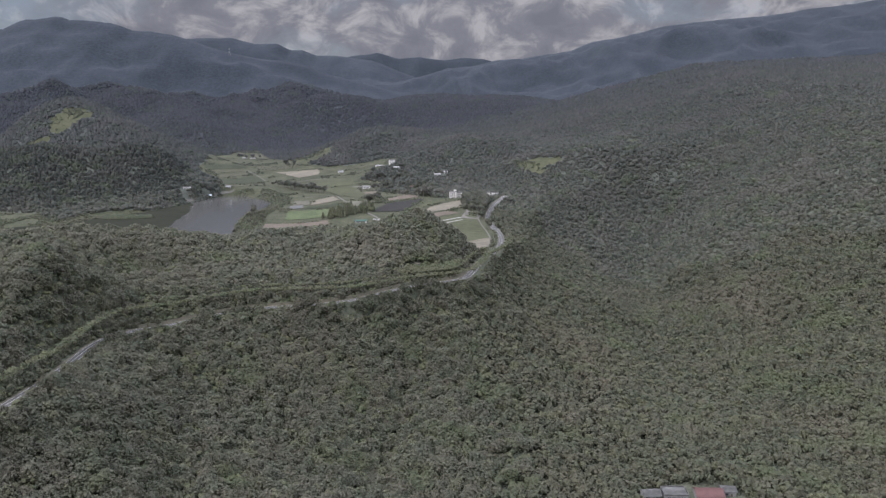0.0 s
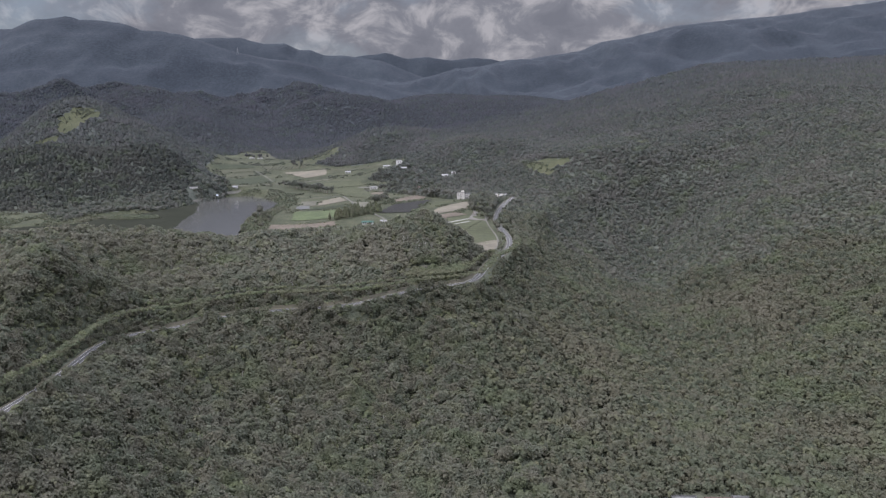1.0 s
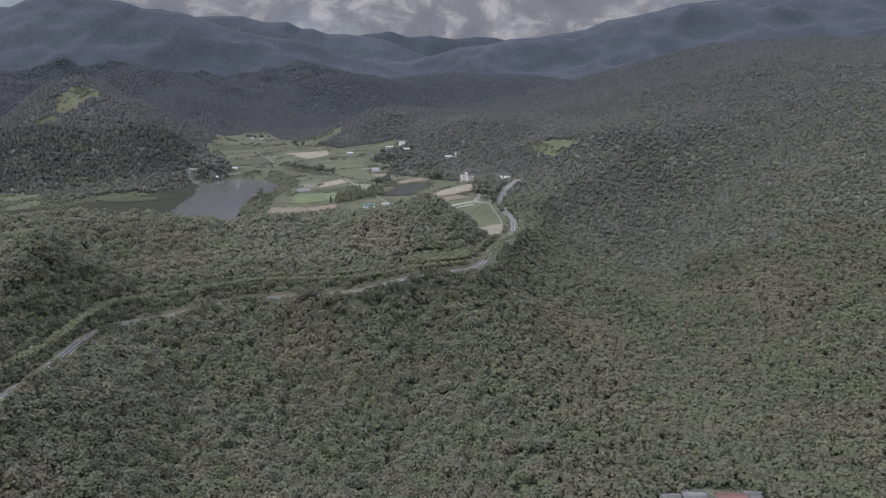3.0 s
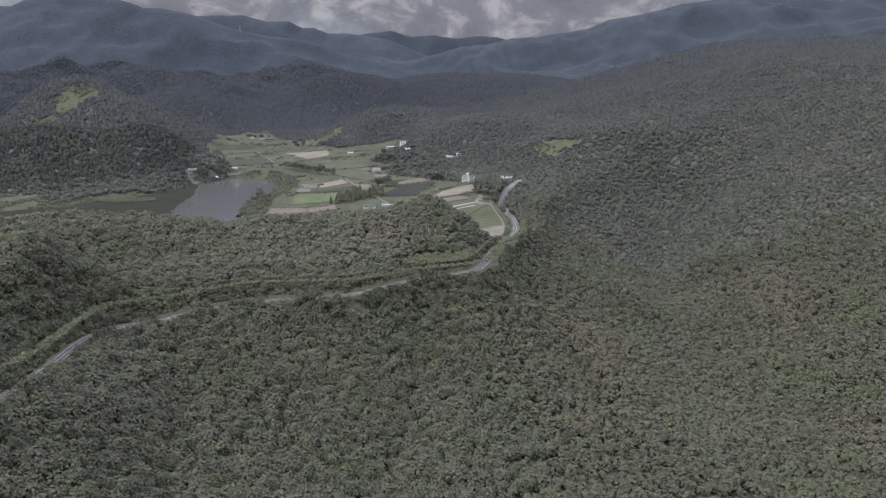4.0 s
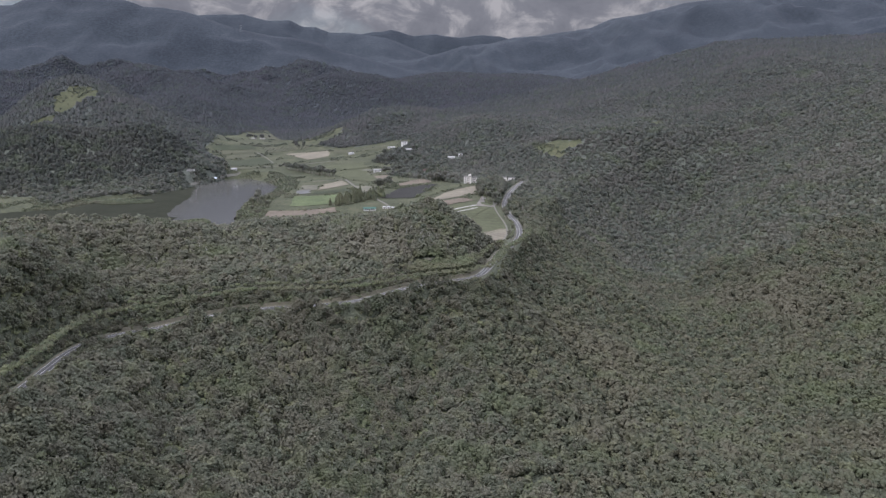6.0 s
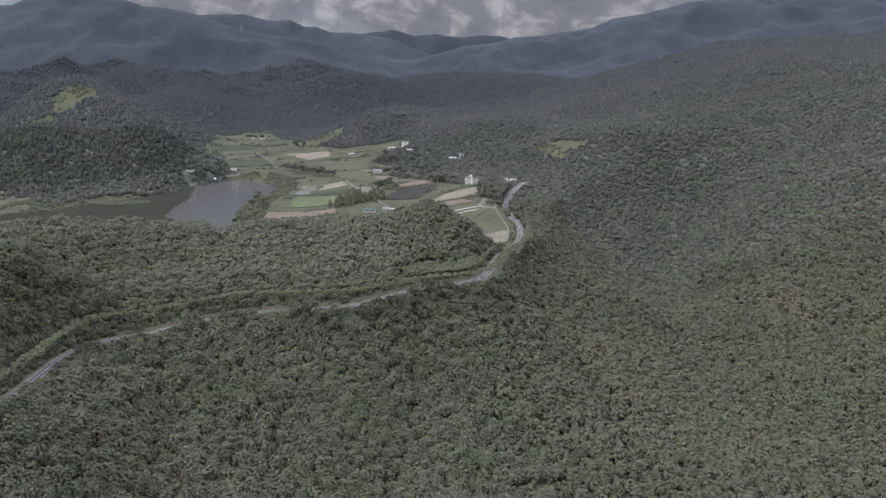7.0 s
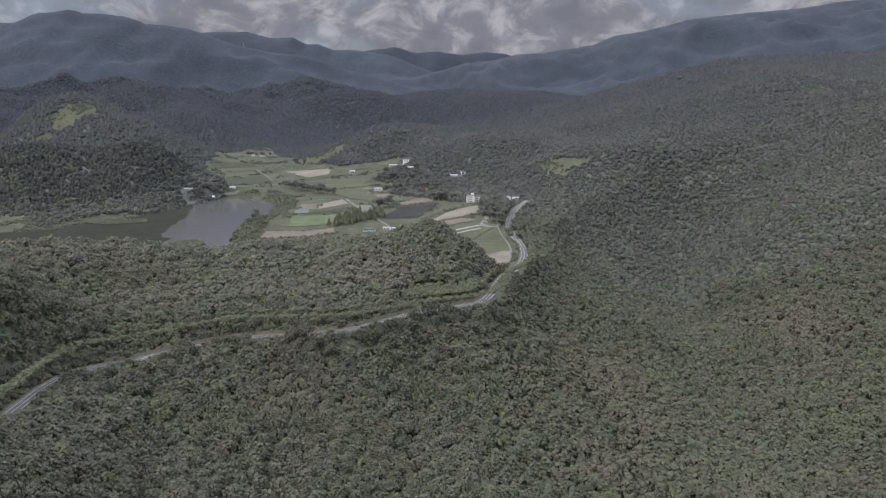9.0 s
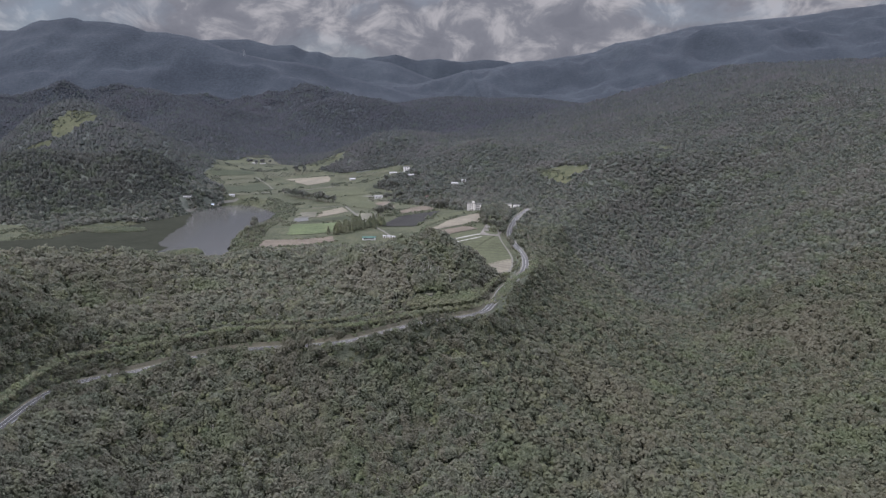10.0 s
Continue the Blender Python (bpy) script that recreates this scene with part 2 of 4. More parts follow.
def leaf_material(name, low, high, dry):
    """Foliage: colour by clump, by tree-sized and by stand-sized noise; distance haze painted in as a bluer tint."""
    m, nodes, links, b = material(name, 0.75, 0.25)
    pos = nodes.new("ShaderNodeNewGeometry")
    noises = []
    for s, d in ((90, 3), (9, 2), (0.9, 3)):
        n = nodes.new("ShaderNodeTexNoise")
        n.inputs["Scale"].default_value = 1.0 / s
        n.inputs["Detail"].default_value = d
        links.new(pos.outputs["Position"], n.inputs["Vector"])
        noises.append(n)
    add = nodes.new("ShaderNodeMath")
    add.operation = "MULTIPLY_ADD"
    add.inputs[1].default_value = 0.42
    links.new(pos.outputs["Random Per Island"], add.inputs[0])
    half = nodes.new("ShaderNodeMath")
    half.operation = "MULTIPLY_ADD"
    half.inputs[1].default_value = 0.7
    half.inputs[2].default_value = -0.08
    links.new(noises[1].outputs["Fac"], half.inputs[0])
    links.new(half.outputs[0], add.inputs[2])
    r = ramp(nodes, [(0.15, low), (0.85, high)])
    links.new(add.outputs[0], r.inputs[0])
    cell = nodes.new("ShaderNodeTexVoronoi")
    cell.inputs["Scale"].default_value = 1.0 / 7.0
    links.new(pos.outputs["Position"], cell.inputs["Vector"])
    sepc = nodes.new("ShaderNodeSeparateColor")
    links.new(cell.outputs["Color"], sepc.inputs[0])
    tint = ramp(nodes, [(0.0, (1.06, 0.99, 0.93)), (0.3, (1.02, 1.0, 0.98)), (0.55, (0.87, 0.95, 0.88)), (0.8, (1.02, 1.04, 0.96)), (1.0, (1.2, 1.2, 1.0))])
    links.new(sepc.outputs[0], tint.inputs[0])
    per = nodes.new("ShaderNodeMix")
    per.data_type, per.blend_type = "RGBA", "MULTIPLY"
    per.inputs[0].default_value = 1.0
    links.new(r.outputs[0], per.inputs[6])
    links.new(tint.outputs[0], per.inputs[7])
    mix = nodes.new("ShaderNodeMix")
    mix.data_type = "RGBA"
    r2 = ramp(nodes, [(0.5, (0, 0, 0)), (0.7, (0.75, 0.75, 0.75))])
    links.new(noises[0].outputs["Fac"], r2.inputs[0])
    links.new(r2.outputs[0], mix.inputs[0])
    fine = nodes.new("ShaderNodeTexNoise")
    fine.inputs["Scale"].default_value = 1.6
    fine.inputs["Detail"].default_value = 2
    links.new(pos.outputs["Position"], fine.inputs["Vector"])
    spot = ramp(nodes, [(0.3, (0.72, 0.74, 0.72)), (0.5, (1.0, 1.0, 1.0)), (0.68, (1.35, 1.35, 1.28))])
    links.new(fine.outputs["Fac"], spot.inputs[0])
    leafy = nodes.new("ShaderNodeMix")
    leafy.data_type, leafy.blend_type = "RGBA", "MULTIPLY"
    leafy.inputs[0].default_value = 1.0
    links.new(per.outputs[2], leafy.inputs[6])
    links.new(spot.outputs[0], leafy.inputs[7])
    links.new(leafy.outputs[2], mix.inputs[6])
    mix.inputs[7].default_value = (*dry, 1)
    patchy = nodes.new("ShaderNodeTexNoise")
    patchy.inputs["Scale"].default_value, patchy.inputs["Detail"].default_value = 1.0 / 38, 4
    links.new(pos.outputs["Position"], patchy.inputs["Vector"])
    r3 = ramp(nodes, [(0.54, (0, 0, 0)), (0.7, (0.62, 0.62, 0.62))])
    links.new(patchy.outputs["Fac"], r3.inputs[0])
    lush = nodes.new("ShaderNodeMix")
    lush.data_type = "RGBA"
    links.new(r3.outputs[0], lush.inputs[0])
    links.new(mix.outputs[2], lush.inputs[6])
    lush.inputs[7].default_value = (0.098, 0.12, 0.062, 1)
    hazed = haze_tint(nodes, links, pos, lush.outputs[2])
    links.new(hazed, b.inputs["Base Color"])
    bp = nodes.new("ShaderNodeBump")
    bp.inputs["Strength"].default_value = 1.0
    bp.inputs["Distance"].default_value = 0.35
    tr = nodes.new("ShaderNodeBsdfTranslucent")
    links.new(hazed, tr.inputs["Color"])
    ms = nodes.new("ShaderNodeMixShader")
    ms.inputs[0].default_value = 0.45
    out = nodes["Material Output"]
    links.new(b.outputs[0], ms.inputs[1])
    links.new(tr.outputs[0], ms.inputs[2])
    links.new(ms.outputs[0], out.inputs["Surface"])
    links.new(noises[2].outputs["Fac"], bp.inputs["Height"])
    links.new(bp.outputs[0], b.inputs["Normal"])
    return m


LEAF = leaf_material("broadleaf_foliage", (0.082, 0.085, 0.065), (0.146, 0.149, 0.116), (0.147, 0.138, 0.104))
YOUNGLEAF = leaf_material("young_foliage", (0.066, 0.07, 0.05), (0.118, 0.122, 0.088), (0.122, 0.114, 0.08))
# leaf colour darkened here to paint in thin cloud shade on the slopes
SLOPELEAF = leaf_material("slope_foliage", (0.056, 0.061, 0.047), (0.115, 0.12, 0.094), (0.112, 0.107, 0.082))
# conifer colour set darker to carry the cloud shade over the hill
SHADEDCEDAR = leaf_material("shaded_cedar_foliage", (0.036, 0.041, 0.033), (0.078, 0.083, 0.066), (0.075, 0.075, 0.056))
SHRUB = leaf_material("shrub_foliage", (0.078, 0.088, 0.058), (0.14, 0.148, 0.096), (0.15, 0.143, 0.095))
NEEDLE = leaf_material("conifer_foliage", (0.095, 0.105, 0.065), (0.155, 0.165, 0.105), (0.15, 0.15, 0.09))


# ---------------------------------------------------------------- terrain
def vnoise(x, y, seed=0):
    """Smooth value noise from -1 to 1 on a unit lattice."""
    xi, yi = np.floor(x).astype(np.int64), np.floor(y).astype(np.int64)
    xf, yf = x - xi, y - yi
    u, v = xf * xf * (3 - 2 * xf), yf * yf * (3 - 2 * yf)

    def h(i, j):
        n = (i * 374761393 + j * 668265263 + seed * 974711) & 0x7FFFFFFF
        n = ((n ^ (n >> 13)) * 1274126177) & 0x7FFFFFFF
        return ((n ^ (n >> 16)) & 0xFFFF) / 32767.5 - 1.0
    return (h(xi, yi) * (1 - u) + h(xi + 1, yi) * u) * (1 - v) + (h(xi, yi + 1) * (1 - u) + h(xi + 1, yi + 1) * u) * v


def fbm(x, y, octaves=4, seed=0, ridged=False):
    s, a = np.zeros_like(x), 0.5
    for k in range(octaves):
        n = vnoise(x, y, seed + k)
        s += a * ((1 - 2 * np.abs(n)) if ridged else n)
        x, y, a = x * 2.03 + 3.1, y * 2.03 - 1.7, a * 0.5
    return s


def smooth(a, b, x):
    t = np.clip((x - a) / (b - a), 0, 1)
    return t * t * (3 - 2 * t)


def along(line, x, y):
    """Distance to a polyline of (x, y, value), the value at the nearest spot, and the side (+ to the left of its way)."""
    best, val, side = np.full(x.shape, 1e9), np.zeros(x.shape), np.ones(x.shape)
    for (ax, ay, av), (bx, by, bv) in zip(line[:-1], line[1:]):
        dx, dy = bx - ax, by - ay
        t = np.clip(((x - ax) * dx + (y - ay) * dy) / (dx * dx + dy * dy), 0, 1)
        d = np.hypot(x - ax - t * dx, y - ay - t * dy)
        m = d < best
        best = np.where(m, d, best)
        val = np.where(m, av + t * (bv - av), val)
        side = np.where(m, np.sign(dx * (y - ay) - dy * (x - ax)), side)
    return best, val, side


# the road, with its height
ROAD = [(-236, 300, -20), (-228, 372, -19), (-231, 410, -19), (-233, 437, -19), (-229, 460, -19), (-215, 471, -18.5), (-196, 479, -18), (-178, 495, -17), (-150, 517, -17), (-126, 521, -16), (-96, 521, -15), (-63, 526, -13), (-36, 548, -11),
        (-12, 562, -9), (13, 571, -9), (28, 582, -9), (36, 606, -9), (43, 635, -8), (50, 660, -6.5), (61, 678, -5), (71, 703, -4), (79, 747, -3), (80, 790, -2), (76, 836, -1), (74, 890, 0.5), (78, 930, 3), (90, 986, 9), (112, 1035, 16)]
# where the valley floor breaks off into the gorge
BRINK = [(-330, 60, 0), (-270, 250, 0), (-214, 390, 0), (-205, 455, 0), (-140, 508, 0), (-45, 545, 0), (20, 570, 0), (62, 660, 0), (105, 770, 0), (125, 900, 0), (190, 1060, 0), (330, 1230, 0), (520, 1420, 0)]
# crests: x, y, height
LEFT_RANGE = [(-3600, 2900, 560), (-2700, 3200, 600), (-2122, 3330, 541), (-1881, 3349, 563), (-1789, 3349, 602), (-1630, 3349, 613), (-1590, 3349, 591), (-1515, 3349, 587),
              (-1404, 3349, 579), (-1319, 3349, 544), (-1224, 3349, 541), (-1109, 3349, 511), (-974, 3349, 468), (-776, 3360, 418), (-576, 3380, 384), (-452, 3400, 346), (-250, 3450, 290)]
FAR_RANGE = [(-2400, 4500, 650), (-1462, 4349, 619), (-1136, 4349, 622), (-1007, 4349, 582), (-877, 4349, 581), (-797, 4349, 549), (-731, 4349, 548), (-651, 4349, 512), (-455, 4349, 504), (-325, 4349, 487), (-162, 4349, 415), (-64, 4349, 380)]
BLUE_RANGE = [(-612, 4750, 519), (-322, 4780, 569), (-178, 4780, 539), (-34, 4780, 548), (110, 4780, 525), (363, 4780, 530), (543, 4760, 472)]
RIGHT_RANGE = [(-200, 4000, 330), (93, 4049, 399), (245, 4049, 412), (321, 4049, 429), (382, 4049, 449), (518, 4049, 453), (639, 4049, 475), (790, 4049, 497), (909, 4049, 546), (1030, 4049, 559),
               (1119, 4049, 581), (1238, 4049, 606), (1535, 4049, 648), (1829, 4049, 672), (2294, 4000, 720), (3600, 3400, 820)]
NEAR_CREST = [(-420, 430, 40), (-338, 545, 35), (-305, 570, 33), (-277, 600, 31), (-241, 630, 23), (-203, 660, 9), (-171, 685, 11), (-101, 690, 11), (-48, 672, 22), (-14, 668, 36), (12, 662, 22), (36, 655, -4)]
# rounded hills: x, y, height, radius across, radius along, turn
HILLS = [(-640, 1225, 78, 165, 140, 0), (-500, 1290, 42, 70, 70, 0), (-880, 1150, 60, 150, 180, 0), (-700, 1650, 85, 180, 170, 0), (-900, 1790, 150, 170, 170, 0), (-760, 2150, 100, 180, 200, 0),
         (-1010, 2480, 190, 300, 210, -10), (-480, 2760, 95, 230, 170, 10), (-300, 2720, 60, 200, 150, 0), (-130, 1750, 60, 160, 150, 20), (60, 1480, 50, 140, 160, 0), (270, 1270, 30, 150, 150, 0), (380, 2950, 120, 480, 420, 0), (-120, 3050, 90, 330, 330, 0)]


# a spur that comes down to the road, steep on the side away from the sun
SPUR = [(-252, 388, 10), (-262, 416, 34), (-270, 450, 45), (-276, 482, 36), (-284, 515, 12)]
# small ravines down the gorge's side
GULLIES = [[(-20, 545, 3), (-22, 480, 12), (-30, 420, 14), (-40, 340, 8)], [(-185, 480, 2), (-176, 430, 10), (-160, 380, 12), (-140, 320, 8)], [(70, 640, 4), (110, 560, 10), (120, 480, 11), (130, 400, 6)]]

LAKE = [(-259, 1139), (-250, 1061), (-262, 965), (-248, 867), (-214, 735), (-240, 726), (-293, 762), (-351, 775), (-406, 778), (-468, 785), (-530, 830), (-560, 880), (-505, 905), (-478, 908),
        (-472, 951), (-461, 985), (-430, 1020), (-415, 1060), (-405, 1120), (-384, 1225), (-355, 1262), (-310, 1235)]


def inside(poly, x, y):
    r = np.zeros(np.shape(x), bool)
    for (ax, ay), (bx, by) in zip(poly, poly[1:] + poly[:1]):
        c = ((ay > y) != (by > y)) & (x < (bx - ax) * (y - ay) / ((by - ay) or 1e-9) + ax)
        r ^= c
    return r


def inside_soft(poly, x, y, edge=22.0):
    d = along([(a, b, 0) for a, b in poly + poly[:1]], x, y)[0]
    return smooth(-edge, edge * 0.3, np.where(inside(poly, x, y), d, -d))


def height(x, y):
    x, y = np.asarray(x, float), np.asarray(y, float)
    floor = 0.022 * np.maximum(y - 850, 0) + 0.00003 * np.maximum(y - 1300, 0) ** 1.9
    floor = floor + 7 * smooth(790, 890, y) * smooth(-190, -90, x) * smooth(1300, 1050, y)
    # gorge
    d, _, side = along(BRINK, x, y)
    s = d * side
    cut = np.where(s > 0, 0, -114 * (1 - np.exp(-np.maximum(-s, 0) / 108)))
    z = floor + cut + np.where(s < 0, -12, -12 * np.exp(-np.maximum(s, 0) / 40))
    # slope of the right-hand mountain
    gx, gy = x - 400, y - 1000
    rise = 8 + 0.24 * np.minimum(gx, 330) + 0.04 * np.maximum(gx - 330, 0) + 0.20 * gy + 0.00005 * np.minimum(gx, 330) ** 2
    rise = rise - 0.06 * np.maximum(y - 1600, 0) - 0.4 * np.maximum(y - 2000, 0)
    k = 25.0
    w = smooth(-260, 60, s)          # the slope fades towards the valley floor
    rise = rise - (260 * w + 60 * smooth(0, 300, s)) * smooth(1270, 1020, y)
    z = k * np.logaddexp(z / k, rise / k)
    # hills and crests
    for cx, cy, h, rx, ry, turn in HILLS:
        c, q = math.cos(radians(turn)), math.sin(radians(turn))
        u, v = ((x - cx) * c + (y - cy) * q) / rx, (-(x - cx) * q + (y - cy) * c) / ry
        z = z + h * np.exp(-(u * u + v * v))
    d, h, side = along(NEAR_CREST, x, y)
    z = z + (h + 3) * np.exp(-(d / np.where(side > 0, 52, 56)) ** 2)
    # far ranges
    spur = 105 * fbm(x / 420, y / 420, 3, 11, True) + 42 * fbm(x / 170, y / 170, 2, 15, True)
    jag = 9 * fbm(x / 110, y / 110, 2, 17)
    for line, width, p in ((LEFT_RANGE, 1150, 1.1), (FAR_RANGE, 1000, 1.1), (BLUE_RANGE, 700, 1.1), (RIGHT_RANGE, 1900, 1.1)):
        d, h, _ = along(line, x, y)
        m = (h + 260 + np.minimum(d / 380, 1) * spur + jag) * np.exp(-(d / width) ** p) - 260
        z = 10.0 * np.logaddexp(z / 10.0, m / 10.0)
    wild = smooth(30, 200, z) + smooth(-20, -80, z)
    z = z + wild * (10 * fbm(x / 190, y / 190, 2, 3) + 3 * fbm(x / 45, y / 45, 2, 5) * smooth(1900, 1300, np.hypot(x, y)))
    # hills behind the camera
    z = z + 150 * smooth(-300, -2500, y) * (1 + 0.4 * fbm(x / 600, y / 600, 3, 7))
    # bed of the lake
    z = np.where(z > -1.5, z - (z + 2.5) * inside_soft(LAKE, x, y), z)
    # below the road the ground falls away at once
    d, h, side = along(ROAD[:21], x, y)
    cap = h - 0.3 - 0.6 * np.maximum(d - 5, 0)
    z = np.where((side < 0) & (d < 70) & (y < 690), np.minimum(z, cap + 45 * smooth(30, 70, d)), z)
    # shelf of the road
    d, h, side = along(ROAD, x, y)
    a = smooth(np.where((side > 0) & (y < 690), np.where(y < 600, 36, 26), 15), 5.5, d)
    z = z * (1 - a) + (h - 0.3) * a
    clear = smooth(4, 28, d)
    d, h, side = along(SPUR, x, y)
    z = z + clear * h * np.where(side < 0, np.exp(-(np.maximum(d - 3, 0) / 25) ** 1.4), np.exp(-(d / 46) ** 2))
    for line in GULLIES:
        d, h, _ = along(line, x, y)
        z = z - clear * h * np.exp(-d / 13)
    return z


def axis(lo, hi, core, middle):
    """Grid lines: close together in the core, wider in the middle, ever wider towards the horizon."""
    a, v = [], lo
    while v < hi:
        a.append(v)
        out = max(core[0] - v, v - core[1], 0)
        far = max(middle[0] - v, v - middle[1], 0)
        v += min(4.6 + min(out * 0.05, 6.0) + far * 0.03, 42)
    return np.array(a + [hi])


def grid_mesh(name, X, Y, Z):
    ny, nx = X.shape
    me = bpy.data.meshes.new(name)
    me.vertices.add(nx * ny)
    me.vertices.foreach_set("co", np.stack([X, Y, Z], -1).astype(np.float32).ravel())
    i = np.arange(nx * ny).reshape(ny, nx)
    q = np.stack([i[:-1, :-1], i[:-1, 1:], i[1:, 1:], i[1:, :-1]], -1).reshape(-1, 4)
    me.loops.add(q.size)
    me.loops.foreach_set("vertex_index", q.ravel().astype(np.int32))
    me.polygons.add(len(q))
    me.polygons.foreach_set("loop_start", np.arange(0, q.size, 4, dtype=np.int32))
    me.polygons.foreach_set("use_smooth", np.ones(len(q), bool))
    me.update(calc_edges=True)
    return me


# open floor of the valley: fields, meadows, lake shore
OPEN = [(-760, 1010), (-623, 991), (-555, 985), (-500, 925), (-488, 983), (-460, 1010), (-425, 1042), (-402, 1103), (-385, 1171), (-372, 1247), (-423, 1415), (-503, 1543), (-510, 1640), (-556, 1831), (-524, 1990),
        (-490, 2060), (-400, 1800), (-330, 1690), (-248, 1690), (-222, 1655), (-275, 1600), (-218, 1545), (-98, 1531), (-62, 1480), (-122, 1402), (-132, 1345), (-70, 1292), (-72, 1240), (-92, 1190), (-30, 1110), (14, 1060), (55, 1055), (46, 951), (70, 935), (82, 945),
        (72, 887), (76, 819), (72, 759), (57, 688), (38, 690), (22, 715), (-10, 735), (-60, 770), (-105, 800), (-200, 790), (-205, 738), (-232, 722), (-290, 745), (-400, 760), (-470, 770), (-560, 815), (-780, 850)]
SCRUB = [(-30, 568), (-22, 594), (2, 602), (26, 626), (33, 612), (24, 590), (8, 577), (-12, 568)]
GLADES = [SCRUB, [(148, 1278), (198, 1284), (240, 1247), (207, 1234), (194, 1204), (180, 1222), (165, 1245)], [(-322, 1683), (-244, 1705), (-214, 1682), (-286, 1640)],
          [(-852, 1618), (-872, 1668), (-850, 1700), (-812, 1712), (-783, 1690), (-776, 1668), (-800, 1640), (-822, 1606)], [(-905, 1592), (-852, 1590), (-835, 1602), (-860, 1612), (-900, 1604)], [(362, 1300), (378, 1340), (396, 1335), (388, 1296)]]

gx, gy = np.meshgrid(axis(-4900, 4900, (-310, 110), (-1000, 900)), axis(-4900, 4950, (370, 700), (300, 1900)))
ground = new("ground", grid_mesh("ground", gx, gy, height(gx, gy)))
cxs, cys = (gx[:-1, :-1] + gx[1:, 1:]) / 2, (gy[:-1, :-1] + gy[1:, 1:]) / 2
meadow = inside(OPEN, cxs, cys)
glade = np.zeros(cxs.shape, bool)
for g in GLADES:
    glade |= inside(g, cxs, cys)
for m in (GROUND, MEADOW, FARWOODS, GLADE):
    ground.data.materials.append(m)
# beyond 2950 m the ground takes the woods with painted haze
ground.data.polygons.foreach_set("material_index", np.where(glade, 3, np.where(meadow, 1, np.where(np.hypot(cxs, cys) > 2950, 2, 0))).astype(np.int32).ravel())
tagged(ground, "forested mountain ground round a farmed valley floor", "ground", kind="structure")


# ---------------------------------------------------------------- helpers for things
def mesh_from(name, verts, faces, mat, shade=True):
    """One mesh from arrays of vertices (n, 3) and equal-sized faces (m, k)."""
    me = bpy.data.meshes.new(name)
    verts, faces = np.asarray(verts, np.float32), np.asarray(faces, np.int32)
    k = faces.shape[1]
    me.vertices.add(len(verts))
    me.vertices.foreach_set("co", verts.ravel())
    me.loops.add(faces.size)
    me.loops.foreach_set("vertex_index", faces.ravel())
    me.polygons.add(len(faces))
    me.polygons.foreach_set("loop_start", np.arange(0, faces.size, k, dtype=np.int32))
    me.polygons.foreach_set("use_smooth", np.full(len(faces), shade))
    me.update(calc_edges=True)
    me.materials.append(mat)
    return me


def part(name, bm, mat, parent, label=""):
    me = bpy.data.meshes.new(name)
    bmesh.ops.recalc_face_normals(bm, faces=bm.faces)
    bm.to_mesh(me)
    bm.free()
    me.materials.append(mat)
    ob = new(name, me)
    ob.parent = parent
    if label:
        tagged(ob, label)
    return ob


def box(bm, x0, y0, z0, x1, y1, z1, bevel=0.0):
    r = bmesh.ops.create_cube(bm, size=1, matrix=Matrix.Translation(((x0 + x1) / 2, (y0 + y1) / 2, (z0 + z1) / 2)) @ Matrix.Diagonal((x1 - x0, y1 - y0, z1 - z0, 1)))
    if bevel:
        es = list({e for v in r["verts"] for e in v.link_edges})
        bmesh.ops.bevel(bm, geom=es, offset=bevel, segments=1, affect="EDGES")


def boxed(*a, bevel=0.0):
    bm = bmesh.new()
    box(bm, *a, bevel=bevel)
    return bm


def ribbon(line, offset0, offset1, lift0, lift1, step=3.0, drape=None):
    """A strip along a polyline (x, y, z), from one sideways offset to the other."""
    pts = smooth_line(line, step)
    d = np.gradient(pts[:, :2], axis=0)
    n = np.stack([-d[:, 1], d[:, 0]], 1) / np.linalg.norm(d, axis=1)[:, None]
    a = np.c_[pts[:, :2] + n * offset0, pts[:, 2] + lift0]
    b = np.c_[pts[:, :2] + n * offset1, pts[:, 2] + lift1]
    if drape is not None:
        for r in (a, b):
            r[:, 2] = height(r[:, 0], r[:, 1]) + drape
    v = np.empty((2 * len(pts), 3))
    v[0::2], v[1::2] = a, b
    i = np.arange(len(pts) - 1) * 2
    return v, np.stack([i, i + 2, i + 3, i + 1], 1)


def smooth_line(line, step):
    p = np.array(line, float)
    for _ in range(3):
        q = np.empty((2 * len(p), p.shape[1]))
        q[0::2], q[1::2] = 0.75 * p + 0.25 * np.roll(p, -1, 0), 0.25 * p + 0.75 * np.roll(p, -1, 0)
        p = np.vstack([p[:1], q[:-2], p[-1:]])
    s = np.r_[0, np.cumsum(np.linalg.norm(np.diff(p[:, :2], axis=0), axis=1))]
    t = np.arange(0, s[-1], step)
    return np.stack([np.interp(t, s, p[:, k]) for k in range(p.shape[1])], 1)


